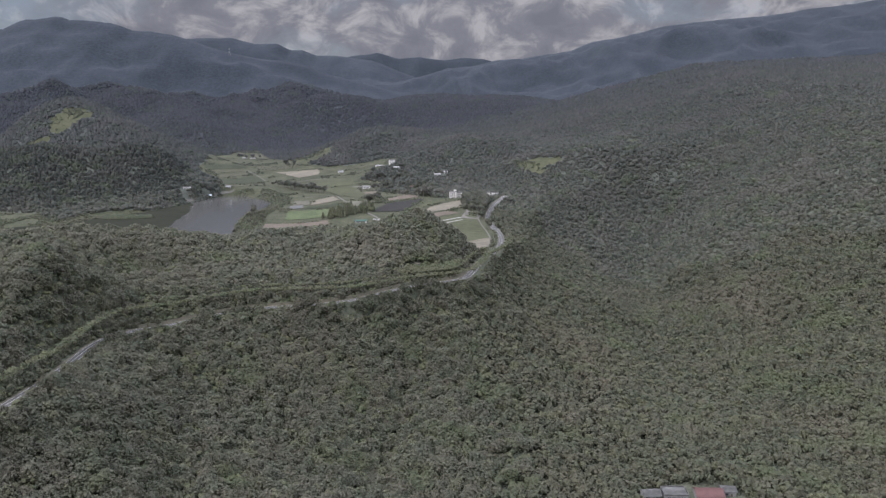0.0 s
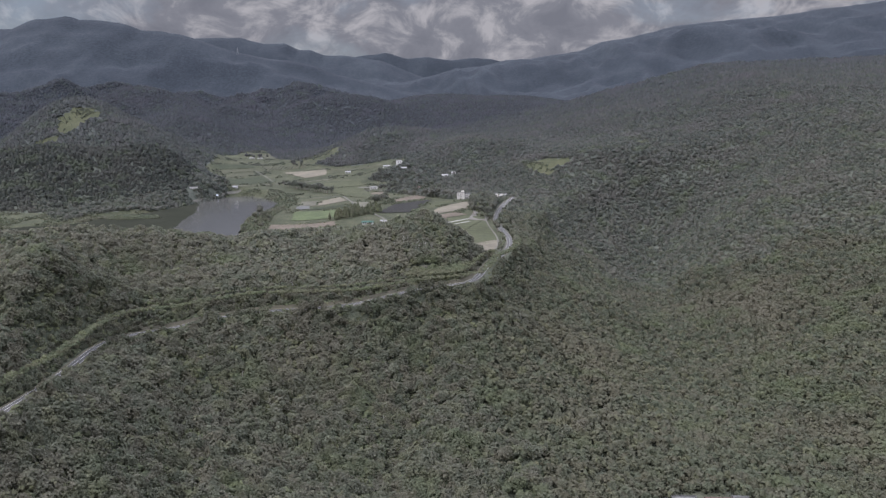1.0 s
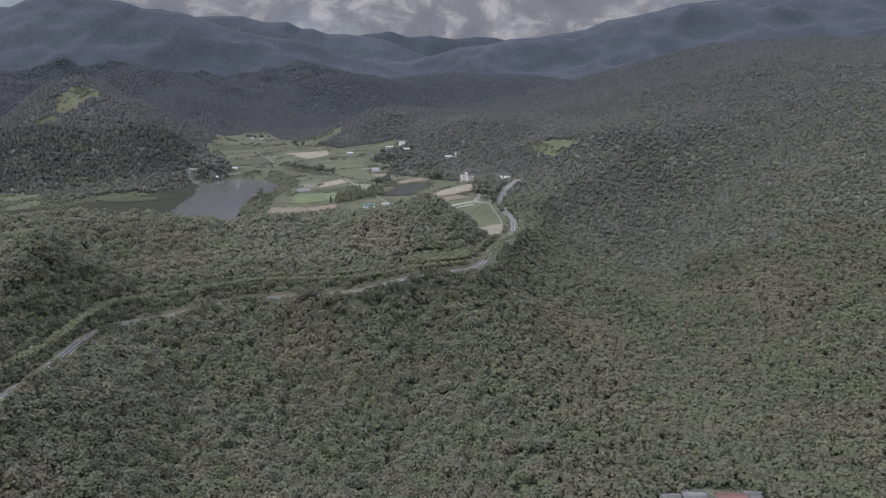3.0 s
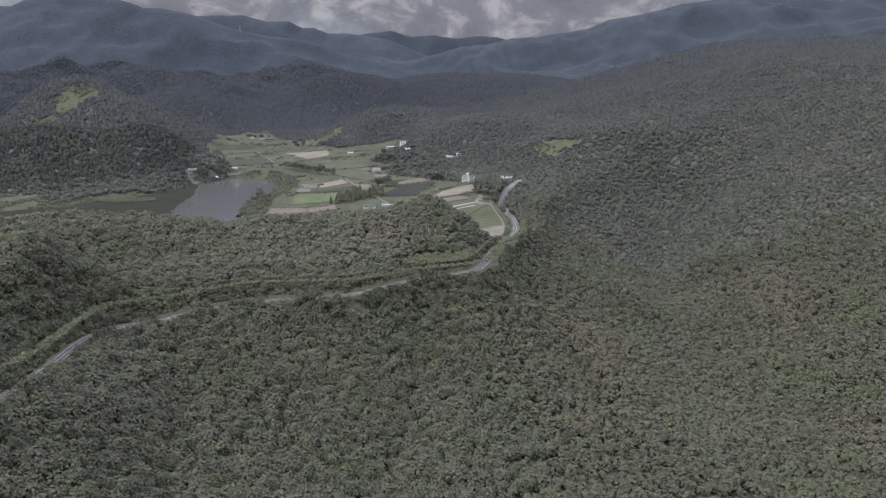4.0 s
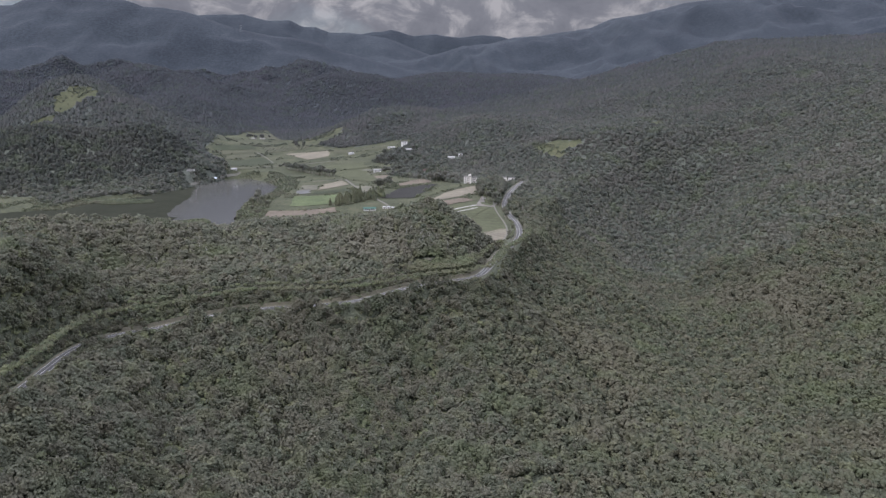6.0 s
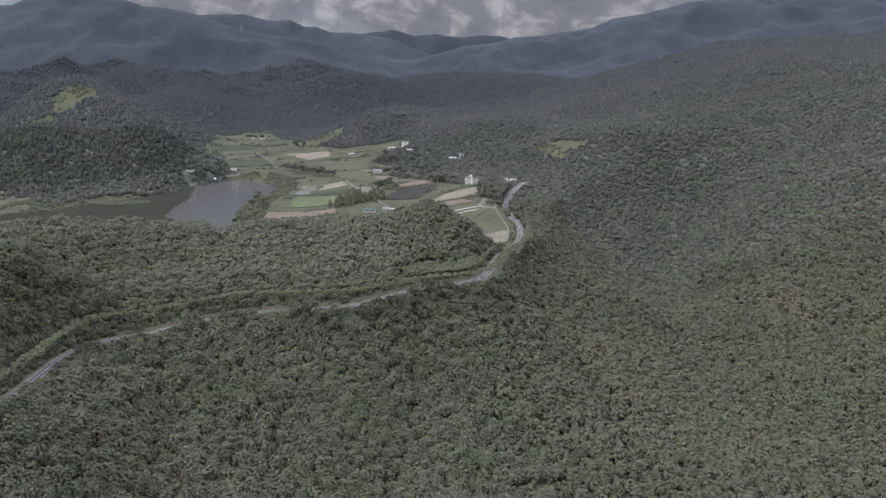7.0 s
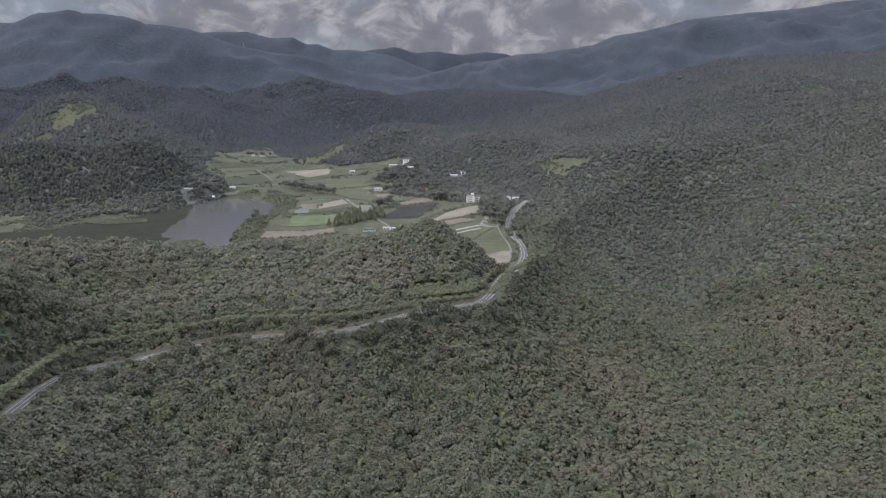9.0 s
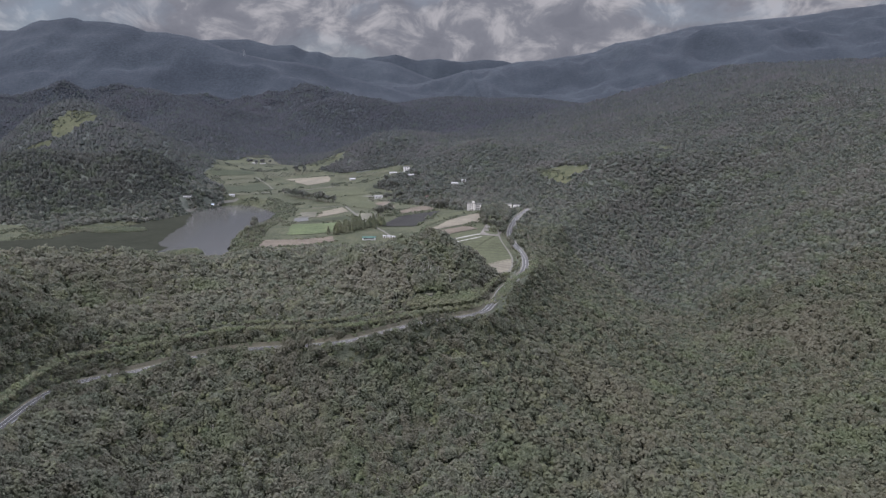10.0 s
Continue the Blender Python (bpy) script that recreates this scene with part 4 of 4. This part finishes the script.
# ---------------------------------------------------------------- forest
def domes(centres, radii, rng, rings):
    """Crowns of far trees: a top and one or two uneven rings of five."""
    n = len(centres)
    a = rng.uniform(0, 6.28, (n, 1)) + np.arange(5) * 1.2566
    parts = [np.zeros((n, 1, 3)) + np.array([0, 0, 1.0])]
    for rad, zz in (((0.75, 0.55), (1.0, -0.35)) if rings == 2 else ((1.0, -0.3),)):
        q = rad * rng.uniform(0.75, 1.25, (n, 5))
        parts.append(np.stack([q * np.cos(a), q * np.sin(a), zz + rng.normal(0, 0.12, (n, 5))], -1))
    v = np.concatenate(parts, 1) * radii[:, None, :] + centres[:, None, :]
    f = [(0, 1 + i, 1 + (i + 1) % 5) for i in range(5)]
    if rings == 2:
        for i in range(5):
            j = (i + 1) % 5
            f += [(1 + i, 6 + i, 6 + j), (1 + i, 6 + j, 1 + j)]
    f = np.array(f)[None] + v.shape[1] * np.arange(n)[:, None, None]
    return v.reshape(-1, 3), f.reshape(-1, 3)


def leafy(centres, normals, radii, rng, sides=4):
    """Leaf clumps: a low uneven cone of leaves at each centre, turned outwards."""
    n = len(centres)
    w = normals / np.linalg.norm(normals, axis=1)[:, None]
    u = np.cross(w, rng.normal(0, 1, (n, 3)))
    u /= np.linalg.norm(u, axis=1)[:, None] + 1e-9
    v = np.cross(w, u)
    a = np.arange(sides) * 2 * np.pi / sides
    q = rng.uniform(0.85, 1.5, (n, sides))
    ring = (q * np.cos(a))[..., None] * u[:, None] + (q * np.sin(a))[..., None] * v[:, None] - rng.uniform(0.1, 0.65, (n, sides, 1)) * w[:, None]
    tip = (w * rng.uniform(0.35, 0.8, (n, 1)))[:, None]
    p = np.concatenate([tip, ring], 1) * radii[:, None, None] + centres[:, None]
    f = np.array([(0, 1 + i, 1 + (i + 1) % sides) for i in range(sides)])[None] + (sides + 1) * np.arange(n)[:, None, None]
    return p.reshape(-1, 3), f.reshape(-1, 3)


def crown_clumps(rng, x, y, z, r, count, tall=1.15, low=-0.4):
    """Centres, outward ways and radii of the clumps of lobed crowns of radius r centred at x, y, z."""
    n = len(x)
    i = np.arange(count)
    dz = 1 - (1 - low) * (i + rng.uniform(0.1, 0.9, (n, count))) / count
    ang = rng.uniform(0, 2 * np.pi, (n, 1)) + i * 2.39996 + rng.normal(0, 0.15, (n, count))
    flat = np.sqrt(np.maximum(1 - dz ** 2, 0))
    lobes = rng.integers(2, 5, (n, 1))
    swell = 1 + 0.17 * np.cos(lobes * ang + rng.uniform(0, 6.28, (n, 1)) + 3 * dz) + 0.1 * np.cos(5 * dz + rng.uniform(0, 6.28, (n, 1))) + rng.normal(0, 0.06, (n, count))
    way = np.stack([flat * np.cos(ang), flat * np.sin(ang), dz], -1)
    c = way * swell[..., None] * (r[:, None, None] * np.array([1, 1, tall])) + np.stack([x, y, z], 1)[:, None]
    way = way + rng.normal(0, 0.22, way.shape) + np.array([0, 0, 0.2])
    q = r[:, None] * math.sqrt(2 * (1 - low) / count) * rng.uniform(0.78, 1.28, (n, count))
    return c.reshape(-1, 3), way.reshape(-1, 3), q.ravel()


def wooded(x, y):
    ok = ~inside(OPEN, x, y)
    for g in GLADES:
        ok &= ~inside(g, x, y)
    d, _, side = along(ROAD, x, y)
    ok &= d > np.where(side < 0, np.where((y > 585) & (y < 700), 10.0, 6.0 + 1.5 * vnoise(x / 16, y / 16, 67)), np.where(y < 485, 5.6, 7.0 + 2.0 * vnoise(x / 25, y / 25, 66)))
    for bx, by, br in CLEARINGS:
        ok &= np.hypot(x - bx, y - by) > br
    return ok


CLEARINGS = [(-77, 1450, 12), (36, 1060, 13), (48, 1068, 9), (20, 1288, 12), (-104, 1460, 11), (-66, 1393, 9), (-409, 1182, 13), (-403, 1164, 10), (-391, 1228, 9), (-366, 1277, 7), (-30, 1213, 7), (-10, 1148, 7), (90, 1082, 14),
             (-87, 850, 12), (-13, 593, 6), (175, 380, 18), (154, 383, 16), (139, 383, 13), (189, 383, 12), (62, 925, 14), (-885, 3315, 8)]


def scatter(rng, x0, x1, y0, y1, step):
    X, Y = np.meshgrid(np.arange(x0, x1, step), np.arange(y0, y1, step * 0.9))
    X = X + (np.arange(X.shape[0]) % 2)[:, None] * step / 2
    x, y = (X + rng.uniform(-0.5, 0.5, X.shape) * step).ravel(), (Y + rng.uniform(-0.5, 0.5, X.shape) * step).ravel()
    return x, y


# wedge of ground that the camera sees, between two distances
def sector(x, y, lo, hi):
    d = np.hypot(x, y + 40) + (60 * vnoise(x / 35, y / 35, 91) + 40 * vnoise(x / 90, y / 90, 92)) * (y < 2500)
    return (np.abs(x) < 0.66 * (y + 40) + 28) & (d >= lo) & (d < hi)


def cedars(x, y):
    """Where conifers stand, coloured darker to paint in cloud shade: on the hill beside the lake."""
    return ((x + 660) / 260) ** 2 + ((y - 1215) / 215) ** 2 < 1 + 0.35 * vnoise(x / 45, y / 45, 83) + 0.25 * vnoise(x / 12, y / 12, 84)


def forest(name, label, lo, hi, box_, step, radius, count, mat, seed, pick, tall=1.0):
    """Many crowns in one mesh inside the camera's view wedge, between two distances from the camera."""
    rng = np.random.default_rng(seed)
    x, y = scatter(rng, *box_, step * 0.75)
    m = sector(x, y, lo, hi)
    x, y = x[m], y[m]
    m = wooded(x, y) & pick(x, y)
    x, y = x[m], y[m]
    hx, hy = (height(x + 4, y) - height(x - 4, y)) / 8, (height(x, y + 4) - height(x, y - 4)) / 8
    m = hx * x + hy * y + 132 - height(x, y) > np.where((y < 760) & (x > 20), -1e4, -0.06 * np.hypot(x, y))      # no single crowns on slopes that face away from the camera
    x, y = x[m], y[m]
    steep = np.hypot(height(x + 3, y) - height(x - 3, y), height(x, y + 3) - height(x, y - 3)) / 6
    m = rng.uniform(0, 1, len(x)) < 0.5625 * np.sqrt(1 + np.minimum(steep, 1.4) ** 2)      # as dense on a steep slope as on the flat
    x, y = x[m], y[m]
    r = radius * (rng.uniform(0.72, 1.32, len(x)) if count > 2 else rng.triangular(0.5, 0.85, 1.6, len(x))) * (1 + 0.2 * vnoise(x / 40, y / 40, 79))
    stem = rng.uniform(0.7, 1.5, len(x))
    g = height(x, y)
    d, h, side = along(ROAD, x, y)
    r = r * np.where(side > 0, 0.66 + 0.34 * smooth(6, 26, d), 1)      # the woods' edge above the road is lower
    # trees below the road are shrunk to the camera's sight line, but for a few places
    room = np.maximum(h + 0.28 * (d - 4.0) - g, 1.5) / (r * (stem + 1.2))
    shy = (side < 0) & (d < 60) & (vnoise(x / 17, y / 17, 68) < 0.42)
    k = np.where(shy, np.clip(room, 0.42, 1), 1)
    r = r * np.sqrt(k)
    z = g + r * (stem if count > 2 else 0.5 * stem) * np.sqrt(k)
    if count > 2:
        v, f = leafy(*crown_clumps(rng, x, y, z, r, count), rng)
    else:
        v, f = domes(np.stack([x, y, z], 1), np.stack([r, r, r * tall * rng.uniform(0.7, 1.25, len(r))], 1), rng, count)
    ob = new(name, mesh_from(name, v, f, mat, False))
    tagged(ob, label, "forest", kind="stuff")
    return len(f)


def young(x, y):
    return vnoise(x / 60, y / 60, 55) * 45 + vnoise(x / 13, y / 13, 56) * 30 + vnoise(x / 4.1, y / 4.1, 57) * 45 + x > 40


forest("broadleaf_forest", "dense dark green broadleaf forest with rounded crowns", 0, 500, (-330, 330, 250, 640), 5.0, 3.3, 60, LEAF, 1, lambda x, y: ~young(x, y))
forest("hillside_forest", "dense mixed broadleaf forest below the road", 500, 620, (-420, 330, 250, 640), 5.0, 3.2, 40, LEAF, 6, lambda x, y: ~young(x, y))
forest("young_forest", "dense fine-textured young forest on the gorge slope", 0, 950, (-10, 640, 250, 950), 4.2, 2.6, 10, YOUNGLEAF, 2, lambda x, y: young(x, y))
forest("ridge_forest", "dense forest on the ridge above the lake", 620, 950, (-640, 110, 300, 960), 4.9, 3.1, 18, LEAF, 3, lambda x, y: ~young(x, y))
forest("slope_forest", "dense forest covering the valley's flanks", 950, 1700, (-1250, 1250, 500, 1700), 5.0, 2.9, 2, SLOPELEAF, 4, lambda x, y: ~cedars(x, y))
forest("cedar_forest", "cedar forest with pointed crowns, coloured darker for cloud shade, on the hill by the lake", 950, 1700, (-950, -380, 950, 1500), 5.0, 2.9, 2, SHADEDCEDAR, 8, cedars, 1.5)
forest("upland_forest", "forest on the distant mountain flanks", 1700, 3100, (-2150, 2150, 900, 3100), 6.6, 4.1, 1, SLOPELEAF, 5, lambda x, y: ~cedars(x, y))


def understory():
    """Low growth that closes the canopy from below and clothes the banks of the road."""
    rng = np.random.default_rng(21)
    x, y = scatter(rng, -430, 330, 250, 700, 3.2)
    ok = sector(x, y, 0, 700) & ~young(x, y - 8) & ~inside(OPEN, x, y)
    x, y = x[ok], y[ok]
    ok = along(ROAD, x, y)[0] > np.where((y > 585) & (y < 700), 7.5, 6.2)
    for bx, by, br in CLEARINGS:
        ok &= np.hypot(x - bx, y - by) > br
    x, y = x[ok], y[ok]
    r = rng.uniform(1.6, 2.8, len(x))
    near = along(ROAD, x, y)[0]
    z = height(x, y) + rng.uniform(0.3, 1.4, len(x)) + rng.uniform(0.6, 2.6, len(x)) * smooth(8, 30, near)
    v, f = leafy(*crown_clumps(rng, x, y, z, 0.9 * r, 3, 0.8, 0.3), rng)
    tagged(new("understory", mesh_from("understory", v, f, SHRUB, False)), "low green undergrowth beneath the forest canopy", "undergrowth", kind="stuff")


understory()


# single trees that stand free or nearest
def tree_model(seed, r, kind):
    rng = np.random.default_rng(seed)
    base = new("tree" if kind == "round" else "conifer")
    bm = bmesh.new()
    hgt = 2.2 * r
    segs = 7
    for (x0, y0, z0, r0, x1, y1, z1, r1) in [(0, 0, -1.0, 0.09 * r, 0.05 * r, 0, hgt, 0.04 * r)] + [
            (0.02 * r, 0, hgt * 0.6, 0.035 * r, 0.55 * r * math.cos(a), 0.55 * r * math.sin(a), hgt + 0.1 * r, 0.012 * r) for a in (0.4, 2.3, 4.4)]:
        a, b = Vector((x0, y0, z0)), Vector((x1, y1, z1))
        q = (b - a).to_track_quat("Z", "Y").to_matrix().to_4x4()
        bmesh.ops.create_cone(bm, cap_ends=False, segments=segs, radius1=r0, radius2=r1, depth=(b - a).length, matrix=Matrix.Translation((a + b) / 2) @ q)
    part("trunk", bm, BARK, base, "pale grey tapering trunk with limbs")
    if kind == "round":
        c, d, q = crown_clumps(rng, np.zeros(1), np.zeros(1), np.array([hgt + 0.15 * r]), np.array([r]), 44, 0.95, -0.5)
    else:
        n = 44
        t = (np.arange(n) + 0.5) / n
        a = np.arange(n) * 2.4
        rad = (1 - t) * 0.7 * r * rng.uniform(0.8, 1, n) + 0.05 * r
        c = np.stack([rad * np.cos(a), rad * np.sin(a), 0.7 * r + t * 2.3 * r], 1)
        d = np.stack([np.cos(a), np.sin(a), np.full(n, 0.7)], 1)
        q = (0.24 + 0.26 * (1 - t)) * r
    v, f = leafy(c, d + rng.normal(0, 0.2, d.shape), q, rng)
    cr = new("crown", mesh_from("crown", v, f, LEAF if kind == "round" else NEEDLE, False))
    cr.parent = base
    return base


def single_trees():
    rng = np.random.default_rng(9)
    spots = []
    for (ax, ay), (bx, by), n, w, kind in (((-290, 1312), (-182, 1203), 58, 8, "round"), ((-132, 900), (-92, 940), 90, 22, "conifer"), ((-252, 1080), (-262, 960), 8, 7, "round"), ((-240, 960), (-212, 800), 11, 14, "round"),
                                           ((-120, 1345), (-55, 1310), 22, 18, "round"), ((46, 940), (90, 955), 14, 7, "conifer"), ((40, 918), (80, 905), 12, 5, "round"), ((-110, 1200), (-70, 1235), 14, 12, "round"),
                                           ((-330, 1640), (-300, 1560), 8, 10, "round"), ((-480, 1808), (-440, 1815), 12, 8, "round"), ((-400, 1270), (-360, 1265), 6, 4, "round"), ((-95, 1000), (-70, 1045), 8, 5, "round"),
                                           ((-410, 1205), (-395, 1165), 8, 6, "round"), ((71, 850), (70, 800), 5, 2, "round"), ((-50, 1090), (30, 1075), 14, 8, "round"), ((66, 888), (70, 928), 14, 2.5, "round"), ((70, 935), (83, 985), 16, 3, "round")):
        for i in range(n):
            t = rng.uniform()
            spots.append((ax + (bx - ax) * t + rng.normal(0, w * 0.5), ay + (by - ay) * t + rng.normal(0, w * 0.5), rng.uniform(2.2, 4.0), kind))
    grove = [(42, 950), (50, 1020), (74, 1046), (86, 1020), (82, 985), (76, 952)]
    for _ in range(150):
        x, y = rng.uniform(38, 90), rng.uniform(946, 1046)
        if inside(grove, np.array([x]), np.array([y]))[0] and along(ROAD, np.array([x]), np.array([y]))[0][0] > 7:
            spots.append((x, y, rng.uniform(2.8, 4.2), "round"))
    woods = [(-88, 1190), (-30, 1105), (10, 1062), (30, 1090), (10, 1180), (-30, 1290), (-60, 1400), (-110, 1420), (-120, 1330)]
    for _ in range(120):
        x, y = rng.uniform(-120, 30), rng.uniform(1060, 1420)
        if inside(woods, np.array([x]), np.array([y]))[0] and all(math.hypot(x - bx, y - by) > br for bx, by, br in CLEARINGS):
            spots.append((x, y, rng.uniform(2.2, 4.0), "round"))
    models = {k: [tree_model(40 + i + (10 if k == "conifer" else 0), 1.0, k) for i in range(4)] for k in ("round", "conifer")}
    used = set()
    for x, y, r, kind in spots:
        if inside(LAKE, np.array([x]), np.array([y]))[0] or along(ROAD, np.array([x]), np.array([y]))[0][0] < 6:
            continue
        mdl = models[kind][int(rng.integers(4))]
        m = pose(x, y, float(height(x, y)), 0, 0, rng.uniform(0, 360)) @ Matrix.Diagonal((r, r, r * rng.uniform(0.9, 1.2), 1))
        if mdl in used:
            ob = copy_thing(mdl, Matrix.Identity(4))
        else:
            ob = mdl
            used.add(mdl)
        ob.matrix_basis = m
        tagged(ob, "leafy green tree standing free on the valley floor" if kind == "round" else "slender dark conifer on the valley floor", "tree", "trees of the valley floor")


single_trees()


def shrubs():
    """Bushes and reeds along the lake shore and between the fields."""
    rng = np.random.default_rng(12)
    x, y = scatter(rng, -640, 100, 690, 2050, 4.6)
    m = inside(OPEN, x, y)
    x, y = x[m], y[m]
    shore = along([(a, b, 0) for a, b in LAKE + LAKE[:1]], x, y)[0]
    wild = vnoise(x / 30, y / 30, 61) + 0.6 * vnoise(x / 11, y / 11, 62)
    keep = (wild > 0.62) | ((shore < 34) & (x > -300) & (wild > -0.75)) | ((shore < 14) & (wild > -0.1)) | ((x < -470) & (y < 1010) & (wild > -0.35))
    keep &= ~inside(LAKE, x, y) & (along(ROAD, x, y)[0] > 6)
    edge = np.full(x.shape, 1e9)
    for _, c, _ in FIELDS:
        c = [(float(a), float(b)) for a, b in c]
        keep &= ~inside(c, x, y)
        edge = np.minimum(edge, along([(a, b, 0) for a, b in c + c[:1]], x, y)[0])
    keep |= (edge < 3.5) & (wild > 0.32) & ~inside(LAKE, x, y)
    for pts, w in TRACKS:
        keep &= along([(a, b, 0) for a, b in pts], x, y)[0] > w / 2 + 1.5
    for bx, by, br in CLEARINGS:
        keep &= np.hypot(x - bx, y - by) > br * 0.8
    keep &= ~((x > 28) & (y > 690) & (y < 870))
    x, y = x[keep], y[keep]
    # scrub on the banks above and below the road
    u, v = scatter(rng, -330, 110, 300, 800, 2.6)
    d, _, side = along(ROAD, u, v)
    n = vnoise(u / 18, v / 18, 71)
    m = np.where(side > 0, (d > 5.2) & (d < np.where(v > 680, 7.0, 8.5 + 3.5 * n)), (d > 5.0) & (d < 12)) & (n > -0.9)
    for bx, by, br in CLEARINGS:
        m &= np.hypot(u - bx, v - by) > br * 0.6
    bank = inside(SCRUB, u, v) | (m & ((side < 0) | (v > 480)))
    p, q = scatter(rng, -480, -255, 765, 1010, 2.4)
    m = inside([(-476, 975), (-448, 1004), (-398, 988), (-384, 964), (-440, 950)], p, q) | inside([(-274, 826), (-258, 802), (-262, 778), (-285, 772), (-297, 806)], p, q)
    x, y = np.r_[x, p[m]], np.r_[y, q[m]]
    ox, oy = np.meshgrid(np.arange(-410, -280, 8.0), np.arange(1550, 1640, 9.0))
    m = inside([(-405, 1633), (-283, 1613), (-294, 1577), (-376, 1553)], ox, oy)
    x, y = np.r_[x, ox[m]], np.r_[y, oy[m]]
    for g in GLADES[1:]:
        p, q = scatter(rng, min(a for a, _ in g), max(a for a, _ in g), min(b for _, b in g), max(b for _, b in g), 4.2)
        m = inside(g, p, q) & (vnoise(p / 14, q / 14, 63) + 0.7 * vnoise(p / 5, q / 5, 64) > 0.25)
        x, y = np.r_[x, p[m]], np.r_[y, q[m]]
    x, y = np.r_[x, u[bank]], np.r_[y, v[bank]]
    r = rng.uniform(0.7, 1.9, len(x)) * np.r_[np.ones(len(x) - int(bank.sum())), np.full(int(bank.sum()), 0.85)]
    z = np.maximum(height(x, y), 0.3) + r * 0.25
    v, f = leafy(*crown_clumps(rng, x, y, z, r, 6, 0.9, 0.0), rng)
    tagged(new("shrubs", mesh_from("shrubs", v, f, SHRUB, False)), "low green bushes and reeds between fields and lake", "shrubs", kind="stuff")


shrubs()


def bare_trees():
    """Dead or leafless pale trees that stand out of the canopy."""
    rng = np.random.default_rng(17)
    spots = [(rng.uniform(-60, 15), rng.uniform(596, 640)) for _ in range(34)] + [(rng.uniform(-260, -40), rng.uniform(555, 665)) for _ in range(40)] + [(rng.uniform(-180, 60), rng.uniform(400, 500)) for _ in range(10)]
    made = None
    for x, y in spots:
        if not wooded(np.array([x]), np.array([y]))[0]:
            continue
        if made is None:
            base = new("bare_tree")
            bm = bmesh.new()
            bmesh.ops.create_cone(bm, cap_ends=True, segments=6, radius1=0.16, radius2=0.05, depth=10, matrix=Matrix.Translation((0, 0, 4)))
            part("trunk", bm, PALEBARK, base)
            for k in range(5):
                a, b = Vector((0, 0, 4.0 + k)), Vector((1.6 * math.cos(2.4 * k), 1.6 * math.sin(2.4 * k), 6.2 + 0.8 * k))
                bm = bmesh.new()
                bmesh.ops.create_cone(bm, cap_ends=True, segments=5, radius1=0.07, radius2=0.025, depth=(b - a).length, matrix=Matrix.Translation((a + b) / 2) @ (b - a).to_track_quat("Z", "Y").to_matrix().to_4x4())
                part("limb", bm, PALEBARK, base)
            tagged(base, "pale leafless tree standing in the forest", "bare tree", "bare trees of the forest")
            made = ob = base
        else:
            ob = copy_thing(made, Matrix.Identity(4))
        ob.matrix_basis = pose(x, y, float(height(x, y)), rng.uniform(-6, 6), rng.uniform(-6, 6), rng.uniform(0, 360)) @ Matrix.Diagonal((1, 1, rng.uniform(0.8, 1.15), 1))


bare_trees()
